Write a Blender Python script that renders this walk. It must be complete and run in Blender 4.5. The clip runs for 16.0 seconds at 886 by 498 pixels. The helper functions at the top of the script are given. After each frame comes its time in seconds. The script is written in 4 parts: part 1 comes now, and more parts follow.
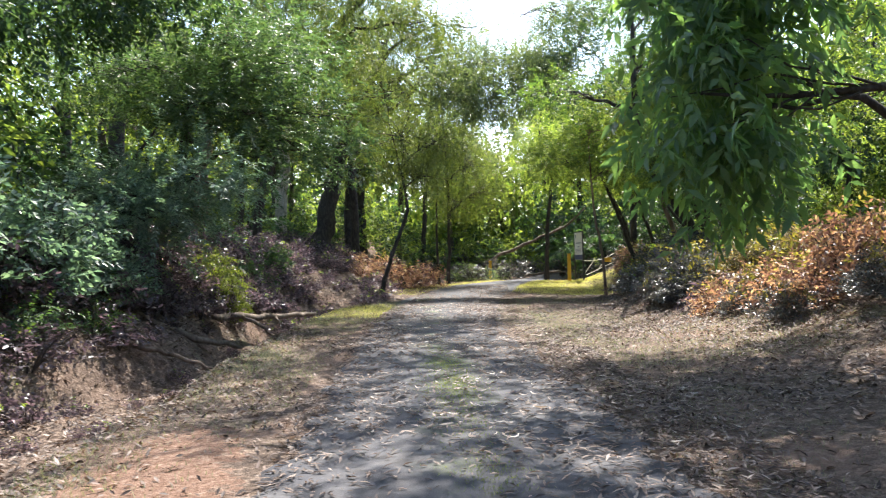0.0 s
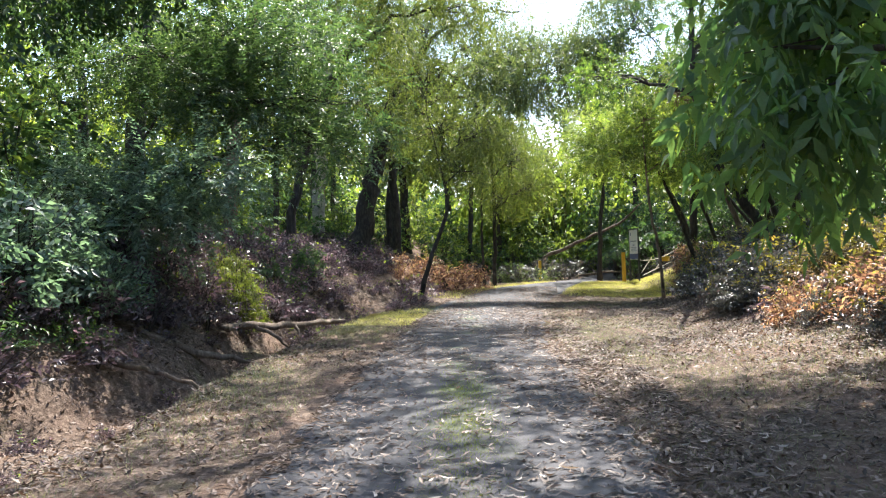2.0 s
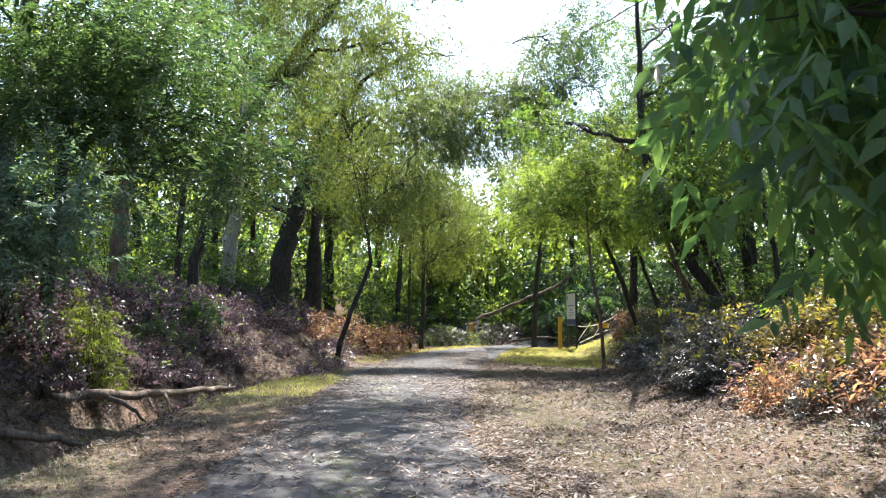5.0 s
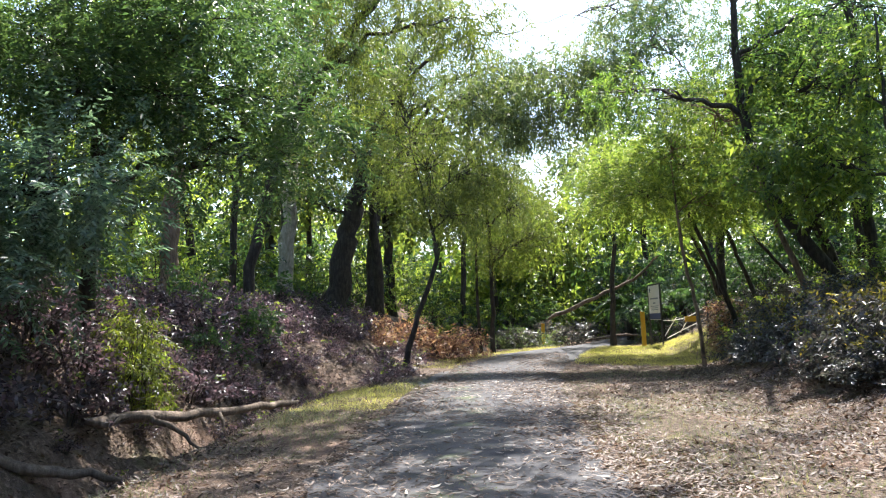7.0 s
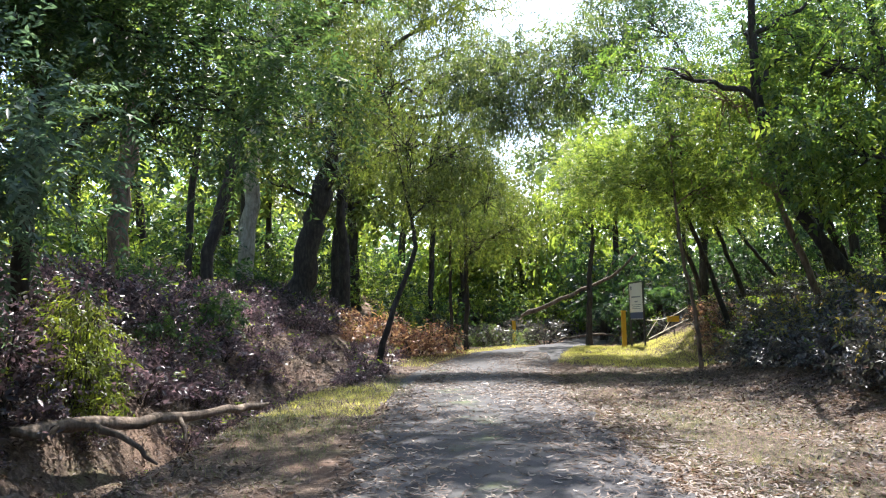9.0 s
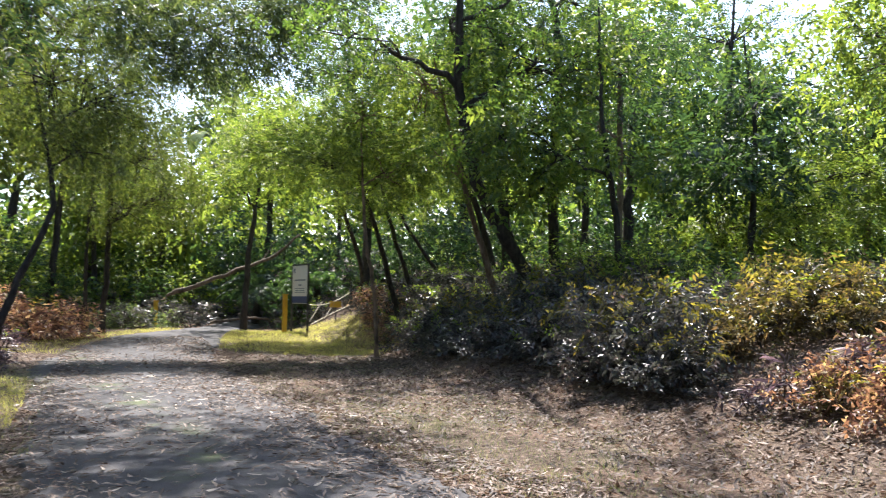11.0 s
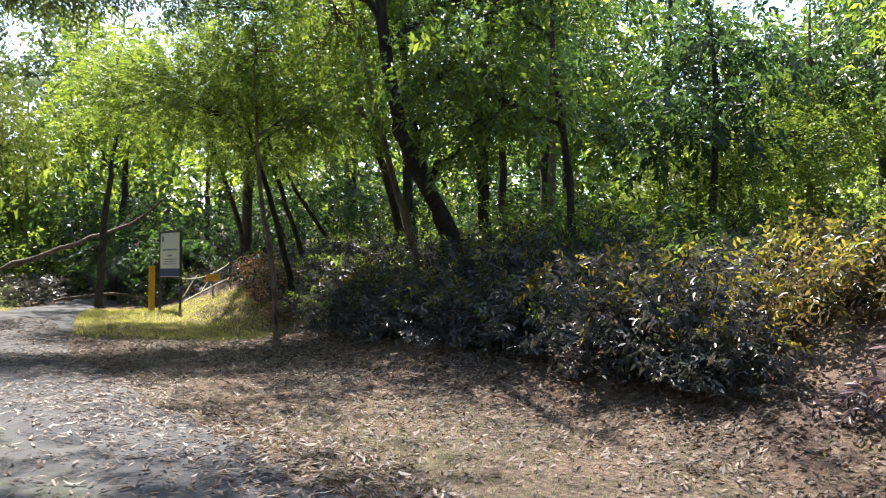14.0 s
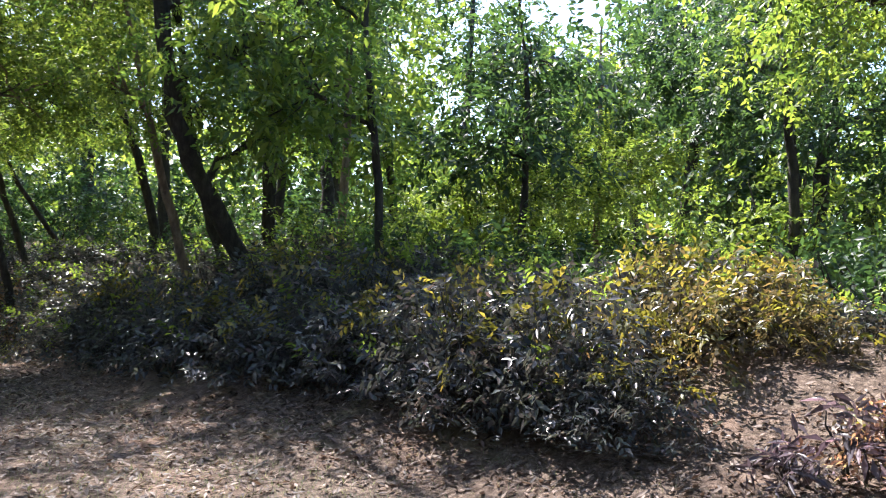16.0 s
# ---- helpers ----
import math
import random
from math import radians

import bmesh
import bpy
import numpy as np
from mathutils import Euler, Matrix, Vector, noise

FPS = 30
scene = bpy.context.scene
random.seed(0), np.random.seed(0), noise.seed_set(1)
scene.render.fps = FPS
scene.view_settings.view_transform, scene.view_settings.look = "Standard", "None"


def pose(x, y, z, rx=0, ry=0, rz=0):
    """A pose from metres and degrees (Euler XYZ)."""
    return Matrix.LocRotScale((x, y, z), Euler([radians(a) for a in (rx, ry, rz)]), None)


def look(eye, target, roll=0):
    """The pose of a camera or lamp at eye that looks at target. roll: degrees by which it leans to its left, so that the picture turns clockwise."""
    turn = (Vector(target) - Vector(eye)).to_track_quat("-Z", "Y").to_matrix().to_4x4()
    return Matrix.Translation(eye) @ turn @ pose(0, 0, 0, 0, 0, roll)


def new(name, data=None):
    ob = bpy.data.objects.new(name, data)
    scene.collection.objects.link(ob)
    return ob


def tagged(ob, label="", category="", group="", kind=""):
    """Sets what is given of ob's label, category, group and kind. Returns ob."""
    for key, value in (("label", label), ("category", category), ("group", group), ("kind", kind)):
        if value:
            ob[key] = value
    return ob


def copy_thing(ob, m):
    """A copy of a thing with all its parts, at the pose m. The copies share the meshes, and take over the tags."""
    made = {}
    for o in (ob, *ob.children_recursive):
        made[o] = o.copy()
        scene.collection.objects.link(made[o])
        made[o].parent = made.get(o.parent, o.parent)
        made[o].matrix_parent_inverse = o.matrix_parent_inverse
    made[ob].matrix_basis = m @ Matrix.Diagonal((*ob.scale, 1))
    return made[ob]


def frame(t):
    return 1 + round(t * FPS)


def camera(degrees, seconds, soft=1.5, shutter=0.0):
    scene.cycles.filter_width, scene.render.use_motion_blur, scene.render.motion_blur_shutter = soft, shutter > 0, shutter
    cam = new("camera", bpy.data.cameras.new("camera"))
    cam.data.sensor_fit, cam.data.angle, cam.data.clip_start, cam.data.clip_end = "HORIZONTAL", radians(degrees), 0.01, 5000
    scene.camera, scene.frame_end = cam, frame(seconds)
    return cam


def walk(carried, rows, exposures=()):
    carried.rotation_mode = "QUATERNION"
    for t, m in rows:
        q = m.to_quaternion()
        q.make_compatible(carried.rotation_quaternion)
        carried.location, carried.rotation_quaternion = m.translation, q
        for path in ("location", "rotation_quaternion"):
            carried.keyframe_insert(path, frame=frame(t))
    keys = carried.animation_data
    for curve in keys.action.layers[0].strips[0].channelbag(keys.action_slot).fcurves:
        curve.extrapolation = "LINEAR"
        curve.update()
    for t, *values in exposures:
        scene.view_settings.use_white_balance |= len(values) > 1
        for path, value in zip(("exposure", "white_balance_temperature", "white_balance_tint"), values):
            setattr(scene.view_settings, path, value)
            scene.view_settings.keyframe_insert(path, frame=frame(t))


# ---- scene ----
EXPOSURES = [(0.0, 1.97, 6250, 11), (4.0, 2.04, 6200, 11), (8.2, 1.92, 6150, 12), (10.5, 1.87, 6200, 13), (11.5, 1.65, 6250, 14), (13.5, 1.7, 6350, 11), (16.0, 2.12, 6000, 15)]
# The camera and its walk
cam = camera(59.62, 16.0, soft=1.1, shutter=0.25)
PATH = [
    (0.0, (0.000, 0.000, 1.518), (0.390, 9.991, 1.663), -1.38),
    (0.5, (0.136, 0.499, 1.496), (0.971, 10.464, 1.515), -1.23),
    (1.0, (0.241, 0.972, 1.522), (0.795, 10.956, 1.554), -0.91),
    (1.5, (0.351, 1.492, 1.554), (0.445, 11.491, 1.607), -1.57),
    (2.0, (0.537, 1.971, 1.565), (0.215, 11.964, 1.721), -1.80),
    (2.5, (0.615, 2.459, 1.548), (0.320, 12.444, 2.019), -1.76),
    (3.0, (0.695, 2.943, 1.525), (0.669, 12.917, 2.243), -1.72),
    (3.5, (0.790, 3.448, 1.526), (0.805, 13.411, 2.383), -0.47),
    (4.0, (0.907, 3.872, 1.570), (1.360, 13.828, 2.385), -0.11),
    (4.2, (0.969, 4.027, 1.602), (1.497, 13.982, 2.384), 0.15),
    (6.3, (0.648, 6.378, 1.447), (0.920, 16.300, 2.662), -1.60),
    (6.5, (0.575, 6.594, 1.443), (0.670, 16.529, 2.578), -1.70),
    (7.0, (0.464, 7.073, 1.413), (0.287, 17.020, 2.423), -2.42),
    (7.5, (0.382, 7.568, 1.416), (0.145, 17.519, 2.374), -2.31),
    (8.0, (0.166, 8.067, 1.402), (0.083, 18.020, 2.371), -1.54),
    (8.2, (0.090, 8.246, 1.397), (0.138, 18.200, 2.357), -1.34),
    (10.3, (-1.125, 10.315, 1.448), (1.522, 19.915, 2.357), -0.08),
    (10.5, (-1.161, 10.549, 1.460), (2.216, 19.921, 2.332), 0.41),
    (11.0, (-1.135, 11.127, 1.421), (3.798, 19.797, 2.127), 0.72),
    (11.5, (-1.167, 11.656, 1.460), (4.195, 20.071, 2.117), 0.99),
    (12.0, (-1.202, 12.227, 1.511), (4.331, 20.522, 2.266), 0.94),
    (12.5, (-1.085, 12.721, 1.477), (4.609, 20.910, 2.191), 0.96),
    (13.0, (-1.033, 13.217, 1.478), (4.810, 21.312, 2.056), 0.74),
    (13.5, (-0.949, 13.685, 1.490), (5.170, 21.581, 1.936), 0.45),
    (14.0, (-0.716, 14.210, 1.489), (5.716, 21.861, 1.805), 0.12),
    (14.5, (-0.547, 14.779, 1.480), (6.480, 21.886, 1.824), -0.15),
    (15.0, (-0.352, 15.251, 1.443), (7.214, 21.779, 1.828), 0.50),
    (15.5, (-0.104, 15.735, 1.516), (7.995, 21.576, 2.038), 1.38),
    (16.0, (0.039, 16.242, 1.576), (8.603, 21.375, 2.131), 1.62),
]
walk(cam, [(t, look(eye, target, roll)) for t, eye, target, roll in PATH], EXPOSURES)

# World and sun
SUN_AZ, SUN_EL = radians(20), radians(58)
world = bpy.data.worlds.new("sky")
scene.world = world
world.use_nodes = True
sky = world.node_tree.nodes.new("ShaderNodeTexSky")
sky.sky_type, sky.sun_disc = "NISHITA", False
sky.sun_elevation, sky.sun_rotation = SUN_EL, SUN_AZ
sky.dust_density, sky.air_density = 1.5, 1.2
world.node_tree.links.new(sky.outputs[0], world.node_tree.nodes["Background"].inputs[0])
world.node_tree.nodes["Background"].inputs[1].default_value = 0.13
sun = new("sun", bpy.data.lights.new("sun", "SUN"))
sun.data.energy, sun.data.angle, sun.data.color = 5.0, radians(0.6), (1.0, 0.93, 0.82)
sun.matrix_world = look((0, 0, 30), (-math.sin(SUN_AZ), -math.cos(SUN_AZ), 30 - math.tan(SUN_EL)))


# Materials
def node_mat(name):
    m = bpy.data.materials.new(name)
    m.use_nodes = True
    m.node_tree.nodes.clear()
    return m, m.node_tree.nodes, m.node_tree.links


def add(nodes, kind, **values):
    n = nodes.new(kind)
    for key, value in values.items():
        n.inputs[key.replace("_", " ")].default_value = value
    return n


def ramp(nodes, links, source, stops):
    r = nodes.new("ShaderNodeValToRGB")
    while len(r.color_ramp.elements) < len(stops):
        r.color_ramp.elements.new(0.5)
    for e, (p, c) in zip(r.color_ramp.elements, stops):
        e.position, e.color = p, (*c, 1) if len(c) == 3 else c
    links.new(source, r.inputs[0])
    return r.outputs[0]


def mixed(nodes, links, fac, a, b):
    m = nodes.new("ShaderNodeMix")
    m.data_type = "RGBA"
    for value, socket in ((fac, m.inputs[0]), (a, m.inputs[6]), (b, m.inputs[7])):
        if hasattr(value, "is_linked"):
            links.new(value, socket)
        else:
            socket.default_value = value if not isinstance(value, tuple) else (*value, 1)
    return m.outputs[2]


def noise_tex(nodes, links, vec, scale, detail=6, rough=0.6):
    n = add(nodes, "ShaderNodeTexNoise", Scale=scale, Detail=detail, Roughness=rough)
    links.new(vec, n.inputs["Vector"])
    return n.outputs[0]


def surface(name, build, rough=0.9, bump=0.3, bump_scale=60.0, bump_dist=0.01, spec=0.3):
    m, nodes, links = node_mat(name)
    pos = nodes.new("ShaderNodeNewGeometry").outputs["Position"]
    col = build(nodes, links, pos)
    p = add(nodes, "ShaderNodeBsdfPrincipled", Roughness=rough)
    p.inputs["Specular IOR Level"].default_value = spec
    links.new(col, p.inputs["Base Color"])
    h = noise_tex(nodes, links, pos, bump_scale, 8, 0.7)
    b = add(nodes, "ShaderNodeBump", Strength=bump, Distance=bump_dist)
    links.new(h, b.inputs["Height"])
    links.new(b.outputs[0], p.inputs["Normal"])
    out = nodes.new("ShaderNodeOutputMaterial")
    links.new(p.outputs[0], out.inputs[0])
    return m


def leaf_mat(name, stops, glow=(1.25, 1.35, 0.45), trans=0.42, rough=0.42, patch=0.5):
    """Leaf colours: one shade a leaf and slow patches over the plant, light passes through."""
    m, nodes, links = node_mat(name)
    geo = nodes.new("ShaderNodeNewGeometry")
    big = noise_tex(nodes, links, geo.outputs["Position"], 0.9, 3)
    mix = nodes.new("ShaderNodeMath")
    mix.operation = "MULTIPLY_ADD"
    links.new(big, mix.inputs[0])
    mix.inputs[1].default_value = patch
    half = nodes.new("ShaderNodeMath")
    half.operation = "MULTIPLY_ADD"
    links.new(geo.outputs["Random Per Island"], half.inputs[0])
    half.inputs[1].default_value, half.inputs[2].default_value = 0.75, -0.12
    links.new(half.outputs[0], mix.inputs[2])
    col = ramp(nodes, links, mix.outputs[0], stops)
    fine = noise_tex(nodes, links, geo.outputs["Position"], 45, 3)
    tint = nodes.new("ShaderNodeMix")
    tint.data_type, tint.blend_type = "RGBA", "MULTIPLY"
    tint.inputs[0].default_value = 0.5
    links.new(col, tint.inputs[6])
    links.new(ramp(nodes, links, fine, [(0.3, (0.6, 0.6, 0.6)), (0.7, (1, 1, 1))]), tint.inputs[7])
    p = add(nodes, "ShaderNodeBsdfPrincipled", Roughness=rough)
    p.inputs["Specular IOR Level"].default_value = 0.35
    links.new(tint.outputs[2], p.inputs["Base Color"])
    t = nodes.new("ShaderNodeBsdfTranslucent")
    g = nodes.new("ShaderNodeMix")
    g.data_type, g.blend_type = "RGBA", "MULTIPLY"
    g.inputs[0].default_value = 1.0
    links.new(tint.outputs[2], g.inputs[6])
    g.inputs[7].default_value = (*[2.2 * v for v in glow], 1)
    links.new(g.outputs[2], t.inputs[0])
    mx = nodes.new("ShaderNodeMixShader")
    mx.inputs[0].default_value = trans
    links.new(p.outputs[0], mx.inputs[1])
    links.new(t.outputs[0], mx.inputs[2])
    out = nodes.new("ShaderNodeOutputMaterial")
    links.new(mx.outputs[0], out.inputs[0])
    return m


# dark, mid and light greens also carry shade and sunlight in their colour
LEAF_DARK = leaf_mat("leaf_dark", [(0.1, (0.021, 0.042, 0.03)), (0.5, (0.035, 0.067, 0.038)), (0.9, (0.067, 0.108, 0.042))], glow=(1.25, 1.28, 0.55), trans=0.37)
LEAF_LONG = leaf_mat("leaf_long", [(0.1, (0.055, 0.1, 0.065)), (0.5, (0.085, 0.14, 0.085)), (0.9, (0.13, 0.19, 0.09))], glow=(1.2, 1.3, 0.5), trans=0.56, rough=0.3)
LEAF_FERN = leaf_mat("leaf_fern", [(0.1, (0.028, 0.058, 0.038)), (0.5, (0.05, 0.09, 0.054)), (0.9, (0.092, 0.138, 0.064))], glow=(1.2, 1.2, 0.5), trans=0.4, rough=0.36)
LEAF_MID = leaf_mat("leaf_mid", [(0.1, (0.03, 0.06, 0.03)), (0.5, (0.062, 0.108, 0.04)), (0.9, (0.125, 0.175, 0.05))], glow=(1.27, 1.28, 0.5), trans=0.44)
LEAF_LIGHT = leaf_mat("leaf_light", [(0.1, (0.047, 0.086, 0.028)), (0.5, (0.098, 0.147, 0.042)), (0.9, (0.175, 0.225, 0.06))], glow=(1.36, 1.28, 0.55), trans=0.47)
LEAF_OLIVE = leaf_mat("leaf_olive", [(0.1, (0.045, 0.065, 0.03)), (0.5, (0.08, 0.1, 0.04)), (0.9, (0.14, 0.15, 0.06))], trans=0.38)
LEAF_GREY = leaf_mat("leaf_grey", [(0.1, (0.05, 0.075, 0.055)), (0.5, (0.09, 0.115, 0.08)), (0.9, (0.16, 0.18, 0.11))], trans=0.35)
LEAF_PURPLE = leaf_mat("leaf_purple", [(0.1, (0.027, 0.029, 0.035)), (0.45, (0.05, 0.052, 0.06)), (0.72, (0.068, 0.082, 0.066)), (0.95, (0.145, 0.105, 0.118))], glow=(1.1, 1.0, 0.8), trans=0.24, rough=0.33)
# the last stop paints pinkish highlights into the palest leaves
LEAF_MAROON = leaf_mat("leaf_maroon", [(0.1, (0.03, 0.025, 0.031)), (0.45, (0.062, 0.05, 0.06)), (0.72, (0.1, 0.085, 0.09)), (0.95, (0.27, 0.19, 0.21))], glow=(1.15, 0.95, 1.0), trans=0.26, rough=0.33)
LEAF_COPPER = leaf_mat("leaf_copper", [(0.1, (0.055, 0.038, 0.045)), (0.4, (0.16, 0.092, 0.085)), (0.7, (0.29, 0.19, 0.145)), (0.95, (0.4, 0.36, 0.23))], glow=(1.15, 0.95, 0.6), trans=0.34)
LEAF_YELLOW = leaf_mat("leaf_yellow", [(0.1, (0.05, 0.055, 0.025)), (0.5, (0.11, 0.115, 0.04)), (0.8, (0.22, 0.2, 0.08)), (0.97, (0.33, 0.22, 0.12))], glow=(1.3, 1.15, 0.4), trans=0.36)
LEAF_BRONZE = leaf_mat("leaf_bronze", [(0.1, (0.035, 0.032, 0.028)), (0.45, (0.07, 0.062, 0.045)), (0.75, (0.12, 0.1, 0.055)), (0.97, (0.27, 0.18, 0.12))], glow=(1.2, 1.05, 0.6), trans=0.3, rough=0.36)
LEAF_BLUE = leaf_mat("leaf_blue", [(0.1, (0.065, 0.1, 0.083)), (0.5, (0.115, 0.16, 0.13)), (0.9, (0.2, 0.25, 0.195))], glow=(1.0, 1.2, 0.7), trans=0.36)
LEAF_DRAPE = leaf_mat("leaf_drape", [(0.1, (0.05, 0.07, 0.025)), (0.5, (0.09, 0.12, 0.035)), (0.9, (0.15, 0.18, 0.05))], glow=(1.25, 1.2, 0.45), trans=0.4)
LEAF_DEAD = leaf_mat("leaf_dead", [(0.15, (0.035, 0.025, 0.022)), (0.48, (0.098, 0.07, 0.057)), (0.8, (0.23, 0.17, 0.138)), (1.0, (0.5, 0.43, 0.36))], glow=(1, 0.8, 0.6), trans=0.12, rough=0.62, patch=0.45)
LEAF_STRAW = leaf_mat("leaf_straw", [(0.1, (0.12, 0.095, 0.08)), (0.5, (0.27, 0.22, 0.185)), (0.9, (0.5, 0.45, 0.39))], glow=(1, 0.85, 0.65), trans=0.12, rough=0.55, patch=0.3)
GRASS = leaf_mat("grass_blades", [(0.1, (0.06, 0.08, 0.045)), (0.5, (0.13, 0.145, 0.08)), (0.9, (0.27, 0.25, 0.16))], trans=0.3, rough=0.6, glow=(1.0, 1.05, 0.6))
LAWN = leaf_mat("lawn_blades", [(0.1, (0.2, 0.21, 0.07)), (0.5, (0.36, 0.36, 0.13)), (0.9, (0.52, 0.48, 0.23))], trans=0.4, rough=0.6, glow=(1.0, 1.0, 0.5))


def bark_mat(name, a, b, c):
    def build(nodes, links, pos):
        mp = nodes.new("ShaderNodeMapping")
        mp.inputs["Scale"].default_value = (1, 1, 0.22)
        links.new(pos, mp.inputs[0])
        streak = noise_tex(nodes, links, mp.outputs[0], 14, 8, 0.7)
        col = ramp(nodes, links, streak, [(0.3, a), (0.5, b), (0.72, c)])
        moss = ramp(nodes, links, noise_tex(nodes, links, pos, 2.2, 5), [(0.52, (0, 0, 0)), (0.68, (1, 1, 1))])
        return mixed(nodes, links, moss, col, tuple(0.6 * x + 0.01 for x in a))
    return surface(name, build, 0.9, 0.7, 35, 0.03)


BARK_DARK = bark_mat("bark_dark", (0.022, 0.018, 0.016), (0.05, 0.042, 0.036), (0.1, 0.085, 0.07))
BARK_BROWN = bark_mat("bark_brown", (0.08, 0.055, 0.04), (0.19, 0.13, 0.09), (0.32, 0.24, 0.18))
BARK_PALE = bark_mat("bark_pale", (0.19, 0.17, 0.14), (0.38, 0.35, 0.3), (0.55, 0.52, 0.46))
DEADWOOD = bark_mat("deadwood", (0.06, 0.045, 0.035), (0.15, 0.115, 0.09), (0.3, 0.24, 0.19))


def asphalt(nodes, links, pos):
    grain = ramp(nodes, links, noise_tex(nodes, links, pos, 130, 4, 0.8), [(0.3, (0.02, 0.02, 0.024)), (0.55, (0.046, 0.046, 0.053)), (0.75, (0.13, 0.127, 0.13))])
    worn = ramp(nodes, links, noise_tex(nodes, links, pos, 0.8, 8, 0.65), [(0.42, (0, 0, 0)), (0.74, (0.5, 0.5, 0.5))])
    col = mixed(nodes, links, worn, grain, (0.17, 0.16, 0.155))
    blot = ramp(nodes, links, noise_tex(nodes, links, pos, 5.5, 8, 0.75), [(0.5, (0, 0, 0)), (0.68, (0.7, 0.7, 0.7))])
    col = mixed(nodes, links, blot, col, (0.05, 0.045, 0.042))
    sep = nodes.new("ShaderNodeSeparateXYZ")
    links.new(pos, sep.inputs[0])
    # moss along the crown of the lane, broken into patches
    off = nodes.new("ShaderNodeMath")
    off.operation = "SUBTRACT"
    links.new(sep.outputs[0], off.inputs[0])
    off.inputs[1].default_value = 0.42
    mag = nodes.new("ShaderNodeMath")
    mag.operation = "ABSOLUTE"
    links.new(off.outputs[0], mag.inputs[0])
    line = ramp(nodes, links, mag.outputs[0], [(0.06, (1, 1, 1)), (0.55, (0, 0, 0))])
    spots = ramp(nodes, links, noise_tex(nodes, links, pos, 0.7, 8, 0.75), [(0.52, (0, 0, 0)), (0.66, (0.85, 0.85, 0.85))])
    mul = nodes.new("ShaderNodeMix")
    mul.data_type, mul.blend_type = "RGBA", "MULTIPLY"
    mul.inputs[0].default_value = 1
    links.new(line, mul.inputs[6])
    links.new(spots, mul.inputs[7])
    return mixed(nodes, links, mul.outputs[2], col, (0.085, 0.11, 0.035))


ASPHALT = surface("asphalt", asphalt, 0.85, 0.5, 160, 0.008)


def earth(nodes, links, pos):
    a = ramp(nodes, links, noise_tex(nodes, links, pos, 13, 10, 0.8), [(0.34, (0.03, 0.024, 0.02)), (0.5, (0.105, 0.078, 0.062)), (0.66, (0.27, 0.21, 0.165))])
    clay = ramp(nodes, links, noise_tex(nodes, links, pos, 0.55, 5), [(0.48, (0, 0, 0)), (0.7, (0.6, 0.6, 0.6))])
    b = mixed(nodes, links, clay, a, (0.24, 0.155, 0.115))
    green = ramp(nodes, links, noise_tex(nodes, links, pos, 0.75, 7, 0.7), [(0.56, (0, 0, 0)), (0.72, (0.6, 0.6, 0.6))])
    b = mixed(nodes, links, green, b, (0.17, 0.165, 0.085))
    # bare reddish clay beside the start of the lane
    mp = nodes.new("ShaderNodeMapping")
    mp.inputs["Location"].default_value, mp.inputs["Scale"].default_value = (1.95 * 0.8, -4.6 * 0.2, 0), (0.8, 0.2, 0)
    links.new(pos, mp.inputs[0])
    far = nodes.new("ShaderNodeVectorMath")
    far.operation = "LENGTH"
    links.new(mp.outputs[0], far.inputs[0])
    rag = nodes.new("ShaderNodeMath")
    rag.operation = "MULTIPLY_ADD"
    links.new(noise_tex(nodes, links, pos, 3.0, 8, 0.75), rag.inputs[0])
    rag.inputs[1].default_value = 0.9
    links.new(far.outputs["Value"], rag.inputs[2])
    bare = ramp(nodes, links, rag.outputs[0], [(0.95, (0.9, 0.9, 0.9)), (1.4, (0, 0, 0))])
    clod = ramp(nodes, links, noise_tex(nodes, links, pos, 17, 9, 0.75), [(0.32, (0.1, 0.055, 0.036)), (0.52, (0.19, 0.118, 0.086)), (0.7, (0.33, 0.245, 0.195))])
    return mixed(nodes, links, bare, b, clod)


EARTH = surface("earth", earth, 0.95, 0.9, 22, 0.05, 0.1)


def plain(name, col, rough=0.5, metal=0.0, wear=0.25, scale=6.0):
    m = surface(name, lambda n, l, p: mixed(n, l, ramp(n, l, noise_tex(n, l, p, scale, 7, 0.7), [(0.45, (0, 0, 0)), (0.75, (wear, wear, wear))]), col, tuple(0.45 * c + 0.03 for c in col)), rough, 0.1, 90, 0.002, 0.4)
    return m


SIGN_WHITE = plain("sign_white", (0.86, 0.86, 0.85), 0.35, wear=0.12)
SIGN_BLUE = plain("sign_blue", (0.05, 0.09, 0.24), 0.35)
SIGN_GREY = plain("sign_grey", (0.3, 0.33, 0.4), 0.4)
STEEL_DARK = plain("painted_steel", (0.05, 0.052, 0.055), 0.45)
YELLOW = plain("yellow_paint", (0.72, 0.43, 0.035), 0.5, wear=0.5)
TAPE = plain("pale_rope", (0.6, 0.56, 0.45), 0.7)


# Mesh helpers
def to_mesh(name, verts, tris, mat, smooth=False):
    me = bpy.data.meshes.new(name)
    verts, tris = np.asarray(verts, np.float32), np.asarray(tris, np.int32)
    me.vertices.add(len(verts))
    me.vertices.foreach_set("co", verts.ravel())
    k = tris.shape[1]
    me.loops.add(tris.size)
    me.loops.foreach_set("vertex_index", tris.ravel())
    me.polygons.add(len(tris))
    me.polygons.foreach_set("loop_start", np.arange(len(tris), dtype=np.int32) * k)
    me.polygons.foreach_set("loop_total", np.full(len(tris), k, np.int32))
    if smooth:
        me.polygons.foreach_set("use_smooth", np.ones(len(tris), bool))
    me.materials.append(mat)
    me.update(calc_edges=True)
